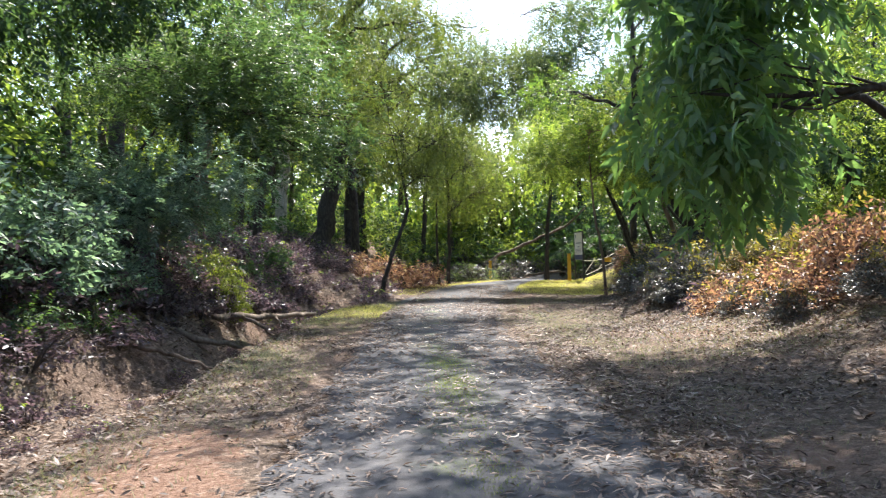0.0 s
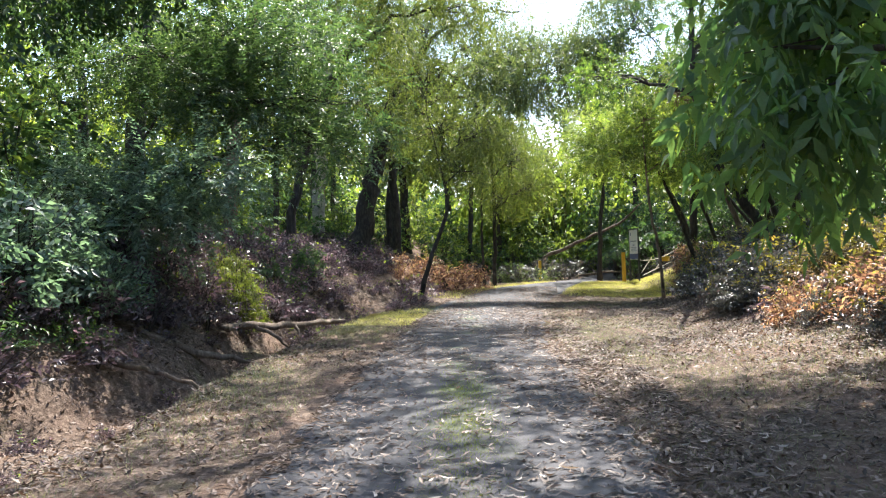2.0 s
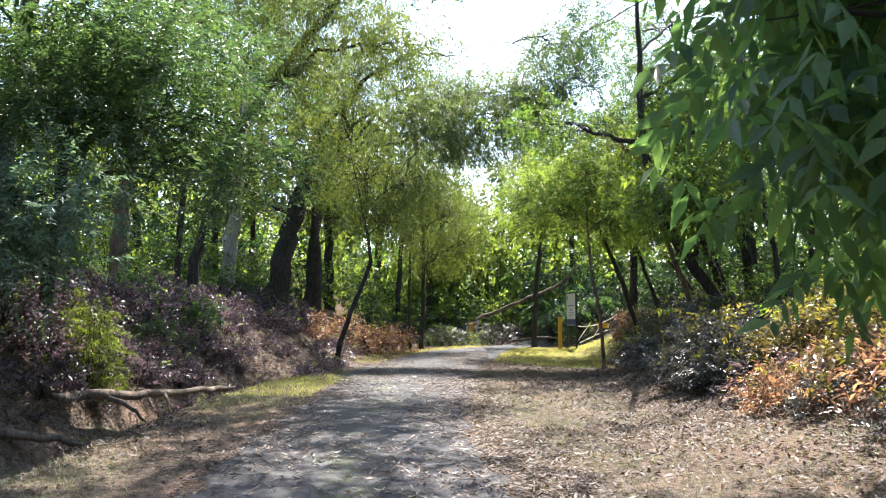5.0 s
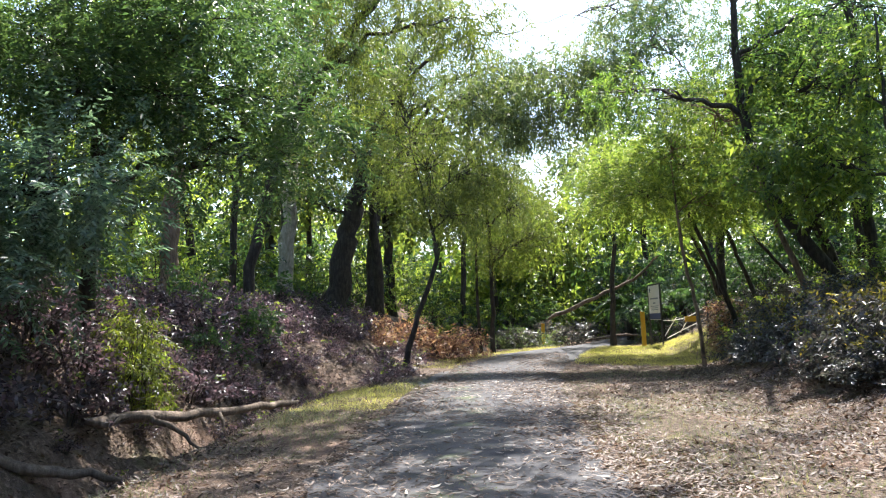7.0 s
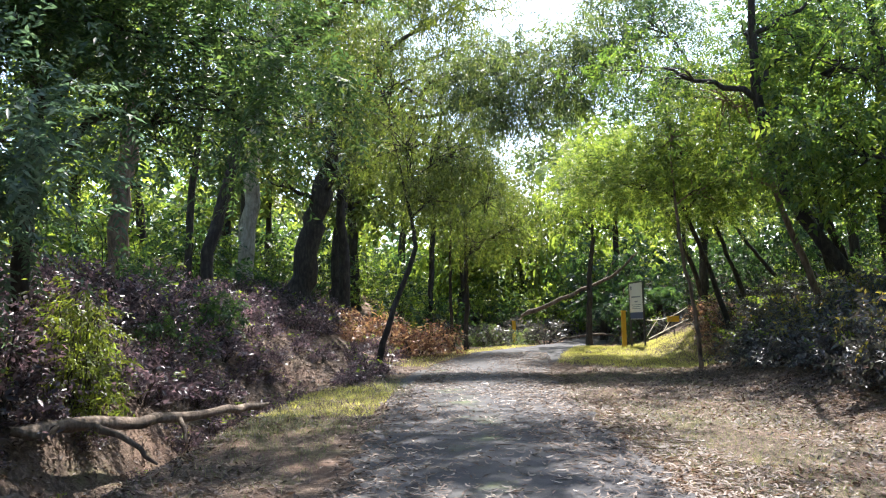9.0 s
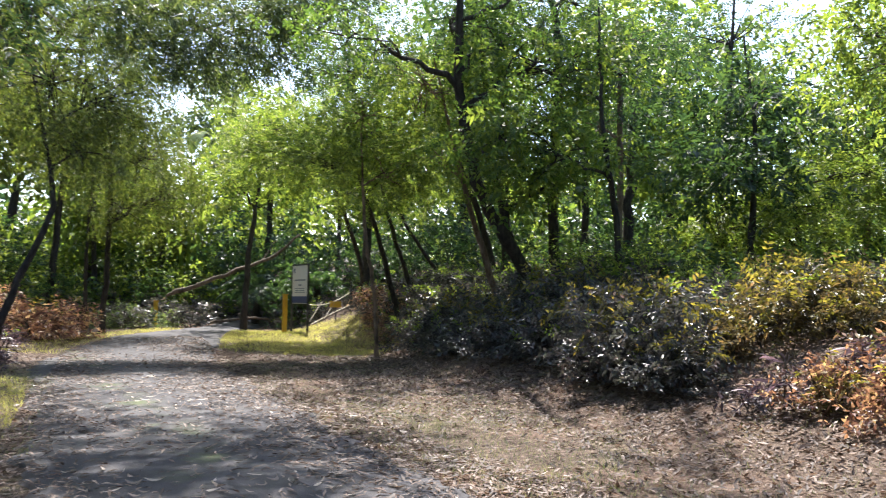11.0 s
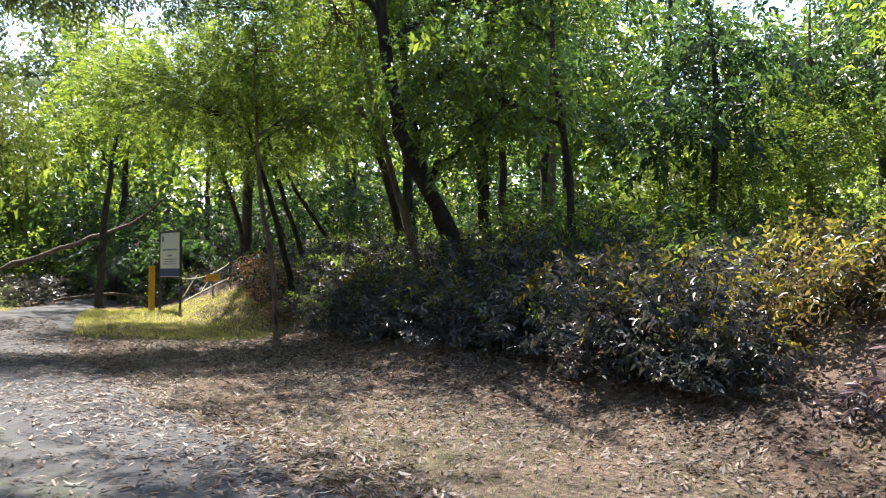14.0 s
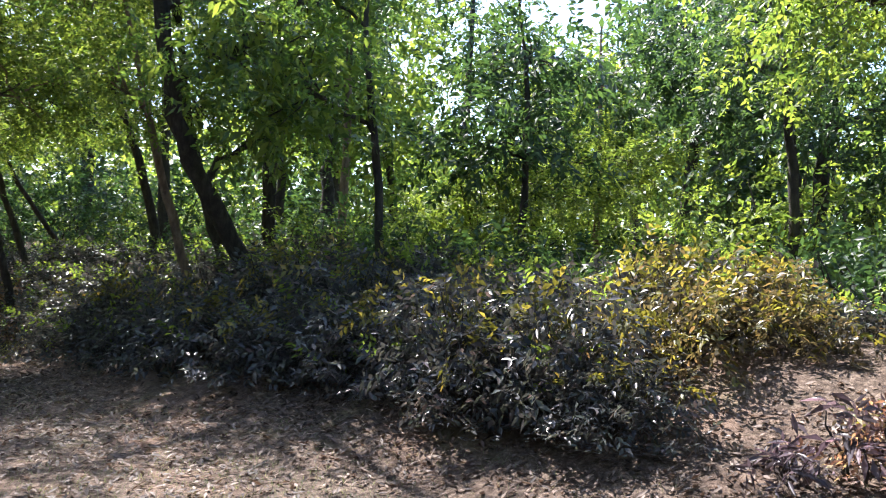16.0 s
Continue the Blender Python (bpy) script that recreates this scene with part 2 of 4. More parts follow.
    me.validate()
    return me


def np_part(name, verts, faces, mat, parent, label="", smooth=False):
    ob = new(name, to_mesh(name, verts, faces, mat, smooth))
    ob.parent = parent
    if label:
        tagged(ob, label)
    return ob


def unit(a):
    return a / np.maximum(np.linalg.norm(a, axis=-1, keepdims=True), 1e-9)


def tube(points, radii, sides=8, rng=None, rough=0.0):
    """A tapered tube of quads through the points, closed at both ends by its taper."""
    pts = np.asarray(points, float)
    n = len(pts)
    tang = unit(np.gradient(pts, axis=0))
    ref = np.array([0.31, 0.95, 0.05])
    a = unit(np.cross(tang, ref))
    b = np.cross(tang, a)
    ang = np.linspace(0, 2 * np.pi, sides, endpoint=False)
    rad = np.asarray(radii, float)[:, None] * np.ones(sides)
    if rng is not None and rough:
        rad = rad * (1 + rough * rng.normal(size=rad.shape))
    v = pts[:, None] + a[:, None] * (np.cos(ang)[:, None] * rad[..., None]) + b[:, None] * (np.sin(ang)[:, None] * rad[..., None])
    i, j = np.meshgrid(np.arange(n - 1), np.arange(sides), indexing="ij")
    k = (j + 1) % sides
    f = np.stack([i * sides + j, i * sides + k, (i + 1) * sides + k, (i + 1) * sides + j], -1).reshape(-1, 4)
    return v.reshape(-1, 3), f


def joined(pieces):
    vs, fs, o = [], [], 0
    for v, f in pieces:
        vs.append(v)
        fs.append(f + o)
        o += len(v)
    return np.concatenate(vs), np.concatenate(fs)


def bent(p0, p1, n, bow, rng, wobble=0.05):
    """A bowed, slightly crooked line from p0 to p1."""
    p0, p1 = np.asarray(p0, float), np.asarray(p1, float)
    s = np.linspace(0, 1, n)[:, None]
    length = np.linalg.norm(p1 - p0)
    w = rng.normal(size=(n, 3)) * wobble * length
    w[0] = w[-1] = 0
    return p0 + (p1 - p0) * s + np.array([0, 0, bow * length]) * (4 * s * (1 - s)) + w * 0.5


def smooth_line(points, n):
    """Points along a soft curve through the given ones."""
    p = np.asarray(points, float)
    t = np.linspace(0, len(p) - 1, n)
    out = np.stack([np.interp(t, np.arange(len(p)), p[:, c]) for c in range(3)], -1)
    for _ in range(2):
        out[1:-1] = 0.25 * out[:-2] + 0.5 * out[1:-1] + 0.25 * out[2:]
    return out


def sprays(rng, at, out, count, length, leaf, width, droop, spread=0.9, angle=1.0, per=1, flat=0.6):
    """Leaf sprays: at each place a short twig that bears `count` leaves in pairs. Returns verts and tris, four verts and two tris a leaf."""
    n = len(at)
    d = unit(out * 0.7 + rng.normal(size=(n, 3)) * spread + np.array([0, 0, -droop]))
    up = unit(np.array([0, 0, 1.0]) * flat + rng.normal(size=(n, 3)) * 0.45)
    side = unit(np.cross(d, up))
    nor = np.cross(side, d)
    j = np.arange(count)
    s = (j // 2 + 0.6) / (count / 2)
    sg = np.where(j % 2 == 0, 1.0, -1.0)
    ln = length * rng.uniform(0.7, 1.3, (n, 1))
    base = at[:, None] + d[:, None] * (s * ln)[..., None] + np.array([0, 0, -1.0]) * (droop * 0.35 * ln * s * s)[..., None]
    a = angle * rng.uniform(0.7, 1.2, (n, count))
    ld = unit(d[:, None] * np.cos(a)[..., None] + side[:, None] * (np.sin(a) * sg)[..., None] + rng.normal(size=(n, count, 3)) * 0.22 + np.array([0, 0, -droop * 0.5]))
    ln2 = unit(nor[:, None] + rng.normal(size=(n, count, 3)) * 0.35)
    ls = unit(np.cross(ld, ln2))
    lup = np.cross(ls, ld)
    sz = leaf * rng.uniform(0.65, 1.25, (n, count, 1))
    tip = base + ld * sz - np.array([0, 0, 1.0]) * sz * 0.12
    mid = base + ld * sz * 0.45
    w = sz * width * 0.5
    l, r = mid + ls * w + lup * w * 0.35, mid - ls * w + lup * w * 0.35
    v = np.stack([base, r, tip, l], 2).reshape(-1, 3)
    q = np.arange(n * count)[:, None] * 4
    t = np.concatenate([q + np.array([0, 1, 2]), q + np.array([0, 2, 3])])
    return v, t


SPECIES = {
    # leaves a spray, spray length, leaf length, width ratio, droop, cluster radius, sprays a cluster, flatness
    "broad": (8, 0.42, 0.185, 0.42, 0.35, 0.72, 21, 0.5),
    "mango": (8, 0.45, 0.25, 0.36, 0.95, 0.6, 22, 0.4),
    "fern": (22, 0.72, 0.105, 0.34, 0.16, 0.8, 26, 2.6),
    "weep": (10, 0.5, 0.1, 0.3, 1.2, 0.7, 30, 0.4),
    "gum": (10, 0.55, 0.2, 0.22, 0.8, 0.85, 36, 0.3),
    "small": (10, 0.36, 0.092, 0.5, 0.3, 0.62, 23, 0.5),
    "far": (6, 0.9, 0.42, 0.5, 0.35, 1.5, 26, 0.5),
}


def grow(rng, spine, radii, blobs, species, density=1.0, name="tree", bark=None, leaf=None, label="", parent_at=None):
    """A tree: a trunk along the spine, one limb to each crown mass, twigs to its leaf clusters, leaves on sprays."""
    spine = np.asarray(spine, float)
    base = spine[0].copy()
    root = new(name)
    root.location = base
    root.empty_display_size = 0.3
    line = smooth_line(spine, max(10, 4 * len(spine)))
    line[1:-1] += rng.normal(size=(len(line) - 2, 3)) * radii[0] * 0.18
    rr = np.interp(np.linspace(0, 1, len(line)), np.linspace(0, 1, len(radii)), radii)
    rr[0] *= 1.35
    line[0] -= np.array([0, 0, 0.25])
    v, f = tube(line - base, rr, 10, rng, 0.05)
    np_part("trunk", v, f, bark, root, smooth=True)
    per, slen, lsize, wr, droop, crad, nspray, flat = SPECIES[species]
    places, outs, twigs = [], [], []
    for bx, by, bz, rx, ry, rz, k in blobs:
        c = np.array([bx, by, bz])
        low = np.where(line[:, 2] < bz - 0.25 * rz)[0]
        pick = low[np.argmin(np.linalg.norm(line[low] - c, axis=1) + 0.4 * np.abs(line[low, 2] - (bz - rz)))] if len(low) else len(line) // 2
        start = line[pick]
        limb = bent(start, c, 9, 0.08, rng, 0.05)
        r0 = min(rr[pick] * 0.7, 0.035 * np.linalg.norm(c - start) + 0.03)
        v, f = tube(limb - base, np.linspace(r0, 0.018, 9), 7)
        np_part("branch", v, f, bark, root, smooth=True)
        u = unit(rng.normal(size=(k, 3))) * rng.uniform(0.25, 1.0, (k, 1)) ** 0.5
        cl = c + u * np.array([rx, ry, rz])
        for q in cl:
            s = limb[rng.integers(4, 9)]
            tw = bent(s, q, 5, 0.06, rng, 0.07)
            twigs.append(tube(tw - base, np.linspace(0.022, 0.006, 5), 4))
        ns = max(3, int(nspray * density))
        p = np.repeat(cl, ns, 0) + rng.normal(size=(k * ns, 3)) * crad * np.array([0.62, 0.62, 0.38])
        places.append(p)
        outs.append(unit(p - np.repeat(cl, ns, 0)) + 0.4 * unit(p - c))
    if twigs:
        v, f = joined(twigs)
        tagged(np_part("branchwork", v, f, bark, root), kind="stuff")
    v, t = sprays(rng, np.concatenate(places) - base, np.concatenate(outs), per, slen, lsize, wr, droop, flat=flat)
    np_part("crown", v, t, leaf, root)
    return tagged(root, label, "tree")


def shrub(rng, name, height, radius, leaf, species=(8, 0.3, 0.11, 0.5, 0.2), n=170, label="", stems=9, category="shrub", tips=None):
    """A shrub at the origin: stems that fan out from the base, leafy sprays over a lumpy dome."""
    root = new(name)
    pieces = []
    for i in range(stems):
        a, r = rng.uniform(0, 6.28), rng.uniform(0.2, 0.85) * radius
        pieces.append(tube(bent((0.1 * math.cos(a), 0.1 * math.sin(a), -0.1), (r * math.cos(a), r * math.sin(a), height * rng.uniform(0.5, 0.9)), 5, 0.08, rng, 0.08), np.linspace(0.018, 0.005, 5), 5))
    v, f = joined(pieces)
    np_part("stem_fan", v, f, BARK_DARK, root)
    u = unit(rng.normal(size=(n, 3)))
    u[:, 2] = np.abs(u[:, 2])
    lump = 0.75 + 0.3 * np.sin(3 * np.arctan2(u[:, 1], u[:, 0]) + rng.uniform(0, 6)) * (1 - u[:, 2]) + 0.12 * rng.normal(size=n)
    p = u * np.array([radius, radius, height]) * (lump * rng.uniform(0.45, 1.0, n) ** 0.4)[:, None]
    p[:, 2] += 0.04
    v, t = sprays(rng, p, u, *species)
    v[:, 2] = np.maximum(v[:, 2], 0.01)
    np_part("foliage", v, t, leaf, root)
    # lighter leaves on the highest sprays: fresh growth, and sunlit tops painted in
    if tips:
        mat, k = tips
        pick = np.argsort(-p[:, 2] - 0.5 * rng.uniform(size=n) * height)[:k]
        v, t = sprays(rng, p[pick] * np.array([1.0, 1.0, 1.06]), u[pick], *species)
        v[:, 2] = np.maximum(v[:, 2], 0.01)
        np_part("top_foliage", v, t, mat, root, "lighter top leaves, fresh growth and sunlight in one colour")
    return tagged(root, label, category)


# The lay of the land
def step(a, b, x):
    s = np.clip((x - a) / (b - a), 0, 1)
    return s * s * (3 - 2 * s)


def lane(y):
    """The x of the lane's middle at y."""
    y = np.asarray(y, float)
    return 0.38 + 1.3 * step(18, 34, y) + 0.09 * np.maximum(y - 33, 0) + 0.02 * np.maximum(y - 38, 0) ** 2


def land(x, y):
    """The height of the ground."""
    x, y = np.broadcast_arrays(np.asarray(x, float), np.asarray(y, float))
    d = x - lane(np.clip(y, -50, 44))
    verge = 1.0 - step(26, 32, y) * 0.55
    wide = 1.4 * (1 - step(9.5, 15, y))
    ditch = -0.55 * step(-3.2, -4.0, d) * (1 - step(-4.2, -5.0, d + wide)) * (1 - step(24, 31, y))
    bank = 2.1 * step(-4.1 * verge, -8.0, d + wide) + 0.06 * np.maximum(-8 - d, 0)
    edge = 4.6 + 1.6 * step(20, 30, y)
    right = 0.09 * np.maximum(d - 2.3, 0) * (1 - step(10, 18, y)) * (d < 8) + (1.2 + 0.55 * step(20, 27, y)) * step(edge - 0.3, edge + 4.5, d) + 0.05 * np.maximum(d - 10, 0)
    end = 1.6 * step(44, 58, y)
    wave = 0.03 * np.sin(1.7 * x + 0.6 * y) * np.cos(0.9 * y - 0.5 * x) + 0.018 * np.sin(4.1 * x + 2) * np.sin(3.3 * y) + 0.05 * np.sin(0.9 * x) * np.sin(0.7 * y + 1) * step(2.5, 5, np.abs(d))
    rise = 0.3 * step(30, 38, y) + 0.1 * np.sin(2.2 * y + 1.2 * x) * np.sin(1.4 * x - 0.8 * y) * step(-3.0, -4.2, d)
    return ditch + bank + right + end + rise + wave * step(1.1, 1.9, np.abs(d))


def uneven(lo, hi, fine_lo, fine_hi, fine, growth=1.18):
    vals = list(np.arange(fine_lo, fine_hi + 1e-6, fine))
    s, v = fine, fine_hi
    while v < hi:
        s *= growth
        v += s
        vals.append(v)
    s, v = fine, fine_lo
    while v > lo:
        s *= growth
        v -= s
        vals.insert(0, v)
    return np.array(vals)


def sheet(xs, ys, height):
    X, Y = np.meshgrid(xs, ys, indexing="ij")
    v = np.stack([X, Y, height(X, Y)], -1).reshape(-1, 3)
    i, j = np.meshgrid(np.arange(len(xs) - 1), np.arange(len(ys) - 1), indexing="ij")
    n = len(ys)
    f = np.stack([i * n + j, (i + 1) * n + j, (i + 1) * n + j + 1, i * n + j + 1], -1).reshape(-1, 4)
    return v, f


v, f = sheet(uneven(-900, 900, -10, 12, 0.2), uneven(-900, 900, -4, 44, 0.25), land)
ground = tagged(new("ground", to_mesh("ground", v, f, EARTH, True)), "brown earth strewn with dry leaves and thin grass", "ground", kind="structure")


def lane_edges(y):
    """The x of the lane's two sides: straight, then wider where it bends away to the right."""
    at = [-40, 16, 24, 30, 34, 37, 40, 43, 50]
    return np.interp(y, at, [-1.1, -1.1, -0.8, -0.6, 0.6, 2.0, 3.6, 5.2, 10.0]), np.interp(y, at, [1.9, 1.95, 2.7, 3.4, 4.5, 5.4, 6.5, 8.0, 13.0])


def lane_sheet():
    ys = np.arange(-30, 48, 0.16)
    us = np.linspace(-1, 1, 29)
    U, Y = np.meshgrid(us, ys, indexing="ij")
    lo, hi = lane_edges(Y)
    rag = 0.12 * np.sin(2.3 * Y + 1.3 * np.sign(U)) * np.sin(0.9 * Y) + 0.07 * np.sin(7.1 * Y + np.sign(U)) + 0.04 * np.sin(17 * Y + 2 * np.sign(U))
    X = (lo + hi) / 2 + U * ((hi - lo) / 2 + rag * np.abs(U) ** 3)
    Z = land(X, Y) + 0.03 * (1 - U ** 2) + 0.018 - 0.12 * step(0.94, 1.0, np.abs(U)) + 0.006 * np.sin(3 * X + Y) * np.sin(2.3 * Y)
    v = np.stack([X, Y, Z], -1).reshape(-1, 3)
    i, j = np.meshgrid(np.arange(len(us) - 1), np.arange(len(ys) - 1), indexing="ij")
    n = len(ys)
    f = np.stack([i * n + j, (i + 1) * n + j, (i + 1) * n + j + 1, i * n + j + 1], -1).reshape(-1, 4)
    return v, f


v, f = lane_sheet()
tagged(new("road", to_mesh("road", v, f, ASPHALT, True)), "narrow worn asphalt lane with moss and fallen leaves", "road", kind="structure")


def gz(x, y):
    return float(land(x, y))


# Trees beside the lane
def tree(seed, xy, rises, radii, blobs, species, bark, leaf, label, density=1.0, name="tree"):
    """rises: the trunk's turning points (dx, dy, height above the foot)."""
    rng = np.random.default_rng(seed)
    z = gz(*xy)
    spine = [(xy[0], xy[1], z)] + [(xy[0] + a, xy[1] + b, z + h) for a, b, h in rises]
    return grow(rng, spine, radii, blobs, species, density, name, bark, leaf, label)


# the spreading tree with feathery layers over the ditch
tree(11, (-6.5, 21.4), [(0.2, -0.2, 2), (0.7, -0.8, 4), (1.4, -1.4, 6)], [0.16, 0.13, 0.1, 0.05],
     [(-4.6, 19.4, 7.0, 2.3, 2.0, 0.3, 20), (-3.6, 18.8, 6.1, 2.0, 1.8, 0.25, 20), (-5.8, 18.8, 6.2, 2.1, 1.9, 0.3, 18), (-3.1, 18.6, 5.0, 1.6, 1.5, 0.25, 17), (-5.0, 18.2, 5.2, 1.7, 1.5, 0.25, 15),
      (-7.6, 20.2, 6.6, 2.2, 1.8, 0.35, 16), (-2.6, 18.9, 4.2, 1.0, 1.2, 0.2, 7)],
     "fern", BARK_DARK, LEAF_FERN, "feathery-leaved tree spreading flat layers of foliage over the ditch")
# its lower tier as a separate tree, sky sheen painted by pale leaves
tree(44, (-7.0, 17.4), [(0.3, -0.1, 1.0), (0.9, -0.4, 1.9), (1.6, -0.7, 2.7)], [0.07, 0.06, 0.045, 0.02],
     [(-4.9, 16.8, 3.3, 1.2, 1.1, 0.2, 15), (-6.2, 16.4, 3.0, 1.4, 1.2, 0.2, 15), (-5.5, 16.0, 2.5, 1.1, 1.0, 0.2, 10)], "fern", BARK_DARK, LEAF_BLUE, "low feathery tier over the ditch, sky sheen painted pale bluish-green")
# tall brown-barked tree
tree(12, (-8.1, 29.5), [(0.2, 0, 3), (0.5, 0, 6), (1.8, 0, 10), (3.2, 0, 14)], [0.28, 0.25, 0.22, 0.17, 0.08],
     [(-6.5, 30, 13, 3, 3, 2, 18), (-3.5, 30, 15, 3, 3, 2, 16), (-9, 29, 9.4, 2.0, 2.0, 1.2, 12)], "gum", BARK_BROWN, LEAF_GREY, "tall brown-barked gum tree on the bank")
# slim dark trunks on the bank
tree(13, (-7.6, 34.4), [(0.1, 0, 3), (0.5, 0, 7), (0.7, 0, 10)], [0.14, 0.12, 0.09, 0.04], [(-7, 34.4, 9, 2.2, 2.2, 1.8, 18), (-8.5, 34, 7.5, 1.8, 1.8, 1.2, 10)], "small", BARK_DARK, LEAF_LIGHT, "slim dark-trunked tree with light leaves on the bank")
# leaning tree that carries the long limb above the lane
tree(14, (-6.6, 32.5), [(0.6, 0, 3.2), (1.6, 0, 6.2), (3.2, 0, 8.6), (5.2, -0.5, 10.8), (6.4, -1, 13.2)], [0.2, 0.18, 0.16, 0.14, 0.1, 0.04],
     [(-1.5, 31, 12.5, 2.5, 2, 1.4, 16), (0.4, 30, 10.8, 1.8, 1.8, 1.0, 12), (-5, 32, 11, 2, 2, 1.6, 8), (-2.6, 32, 10.4, 1.6, 1.6, 1.0, 10)], "gum", BARK_DARK, LEAF_OLIVE, "leaning gum tree whose long limb crosses above the lane")
# pale trunk
tree(15, (-6.2, 37), [(0.1, 0, 4), (0.5, 0, 8), (1.6, 0, 13), (2.2, 0, 17)], [0.3, 0.27, 0.23, 0.16, 0.06], [(-4.5, 37, 16, 3, 3, 2.4, 18), (-6.5, 37, 13.5, 2.5, 2.5, 1.8, 14)], "gum", BARK_PALE, LEAF_GREY, "tall gum tree with smooth pale bark")
# thick forked trunk
tree(16, (-4.4, 36.7), [(0.5, 0, 2.4), (1.0, 0, 4.2), (1.6, 0, 7), (3.2, -0.3, 9)], [0.5, 0.42, 0.36, 0.16, 0.05],
     [(-1.2, 36, 9.5, 2.4, 2.2, 1.6, 20), (-4.0, 36, 8.8, 2, 2, 1.4, 14), (-1.0, 35, 6.8, 1.6, 1.6, 1.2, 14), (-5.4, 36, 6.5, 1.6, 1.6, 1.0, 8)], "small", BARK_DARK, LEAF_OLIVE, "thick forked tree with creeper-dark bark")
# thin crooked tree at the edge of the lane
tree(17, (-1.35, 31.3), [(0.5, 0, 1.5), (1.2, 0, 3.4), (1.1, 0, 4.2), (0.6, 0, 6.5)], [0.1, 0.085, 0.07, 0.05, 0.02],
     [(-0.3, 31.3, 6.6, 1.5, 1.4, 1.4, 24), (-1.0, 31, 8.4, 1.4, 1.3, 1.2, 15), (1.0, 31.5, 6.4, 1.2, 1.2, 1.2, 18), (0.4, 31.4, 5.0, 1.1, 1.0, 0.7, 12)], "weep", BARK_DARK, LEAF_OLIVE, "thin crooked dark tree leaning at the lane's edge")
# twin stems
tree(18, (1.75, 38.5), [(0.05, 0, 2), (0.1, 0, 4), (0.0, 0, 7)], [0.1, 0.09, 0.08, 0.03], [(1.6, 38.5, 7.4, 1.6, 1.6, 1.8, 26), (3.0, 38.3, 6.2, 1.3, 1.2, 1.6, 22), (3.7, 38.0, 4.9, 0.9, 0.9, 1.0, 12), (2.2, 38.2, 4.4, 1.1, 1.0, 0.8, 12)], "weep", BARK_DARK, LEAF_OLIVE, "slim tree with fine olive foliage beside the lane")
tree(19, (1.3, 38.9), [(-0.1, 0, 2), (-0.05, 0, 4), (0.1, 0, 6)], [0.07, 0.06, 0.05, 0.02], [(1.2, 39, 5.8, 1.0, 1.0, 1.0, 8)], "small", BARK_DARK, LEAF_OLIVE, "slim tree with fine olive foliage beside the lane")
# dark thin tree beyond the sign
tree(20, (7.2, 41.6), [(0.1, 0, 2.5), (0.3, 0, 5), (0.9, 0, 7)], [0.13, 0.11, 0.08, 0.03], [(7.6, 41.6, 7.6, 1.8, 1.8, 1.4, 14), (6.6, 42, 6.2, 1.1, 1.1, 1.0, 6)], "broad", BARK_DARK, LEAF_LIGHT, "thin dark-trunked tree beyond the sign")
# the large leaning tree on the bank
tree(21, (10.3, 26.3), [(-0.9, 0.1, 1.2), (-1.9, 0.2, 2.8), (-2.5, -0.1, 4.6), (-2.8, -0.6, 7.0), (-2.8, -0.9, 10.5)], [0.19, 0.16, 0.14, 0.12, 0.08, 0.035],
     [(8.0, 27.0, 8.2, 1.8, 1.8, 1.3, 20), (9.4, 27.2, 10.5, 2.3, 2.2, 1.6, 22), (5.2, 26.5, 7.2, 1.3, 1.4, 0.9, 12), (9.5, 25, 7.0, 1.8, 1.8, 1.2, 14), (11, 26, 9, 2, 2, 1.5, 14), (9.4, 26.6, 7.8, 1.6, 1.5, 0.9, 14), (8.0, 24.2, 5.0, 1.4, 1.0, 1.0, 16), (10.4, 26, 4.4, 1.2, 1.0, 0.9, 12)], "small", BARK_DARK, LEAF_MID, "large dark tree leaning out from the bank toward the lane")
# its small crowns at 12.3 m are added only to dapple the verge
tree(22, (11.0, 26.6), [(-0.2, 0, 2.5), (0.1, 0, 5.5), (-0.3, 0.3, 9), (-1.2, 0.5, 11.6)], [0.14, 0.13, 0.11, 0.08, 0.04],
     [(11.6, 27, 9.6, 2.0, 2.0, 1.4, 16), (12.6, 26, 7.4, 1.6, 1.6, 1.2, 12)] + [(x, y, 12.3, 0.9, 0.9, 0.5, 6) for x, y in ((7.7, 23.8), (6.4, 22.6), (8.2, 26.0), (7.8, 30.2), (7.6, 33.0))],
     "small", BARK_DARK, LEAF_DARK, "dark upright tree beside the leaning one")
# overhanging tree with long drooping leaves
tree(23, (9.4, 9.8), [(-0.4, 0, 2.2), (-1.2, 0.1, 4.0), (-2.6, 0.2, 5.6), (-4.0, 0.2, 6.8)], [0.19, 0.15, 0.11, 0.07, 0.035],
     [(4.4, 10.2, 3.6, 0.7, 0.55, 1.4, 12), (4.3, 10.0, 5.3, 1.1, 0.7, 0.9, 12), (3.7, 11.0, 6.2, 1.2, 0.8, 0.9, 10), (3.6, 9.4, 3.5, 0.5, 0.5, 1.0, 5)],
     "mango", BARK_DARK, LEAF_LONG, "overhanging tree with long drooping dark green leaves")
# sunlit tree behind it
tree(24, (12.6, 16.0), [(-0.4, 0, 2.0), (-1.1, 0.1, 3.8), (-2.2, 0.2, 6.0)], [0.09, 0.08, 0.06, 0.03],
     [(8.6, 16.6, 4.8, 1.0, 1.1, 0.9, 20), (9.2, 16.0, 6.6, 1.2, 1.3, 1.0, 20), (10.2, 17, 5.2, 1.2, 1.2, 1.0, 9)],
     "small", BARK_DARK, LEAF_LIGHT, "tree with sunlit yellow-green drooping leaves")
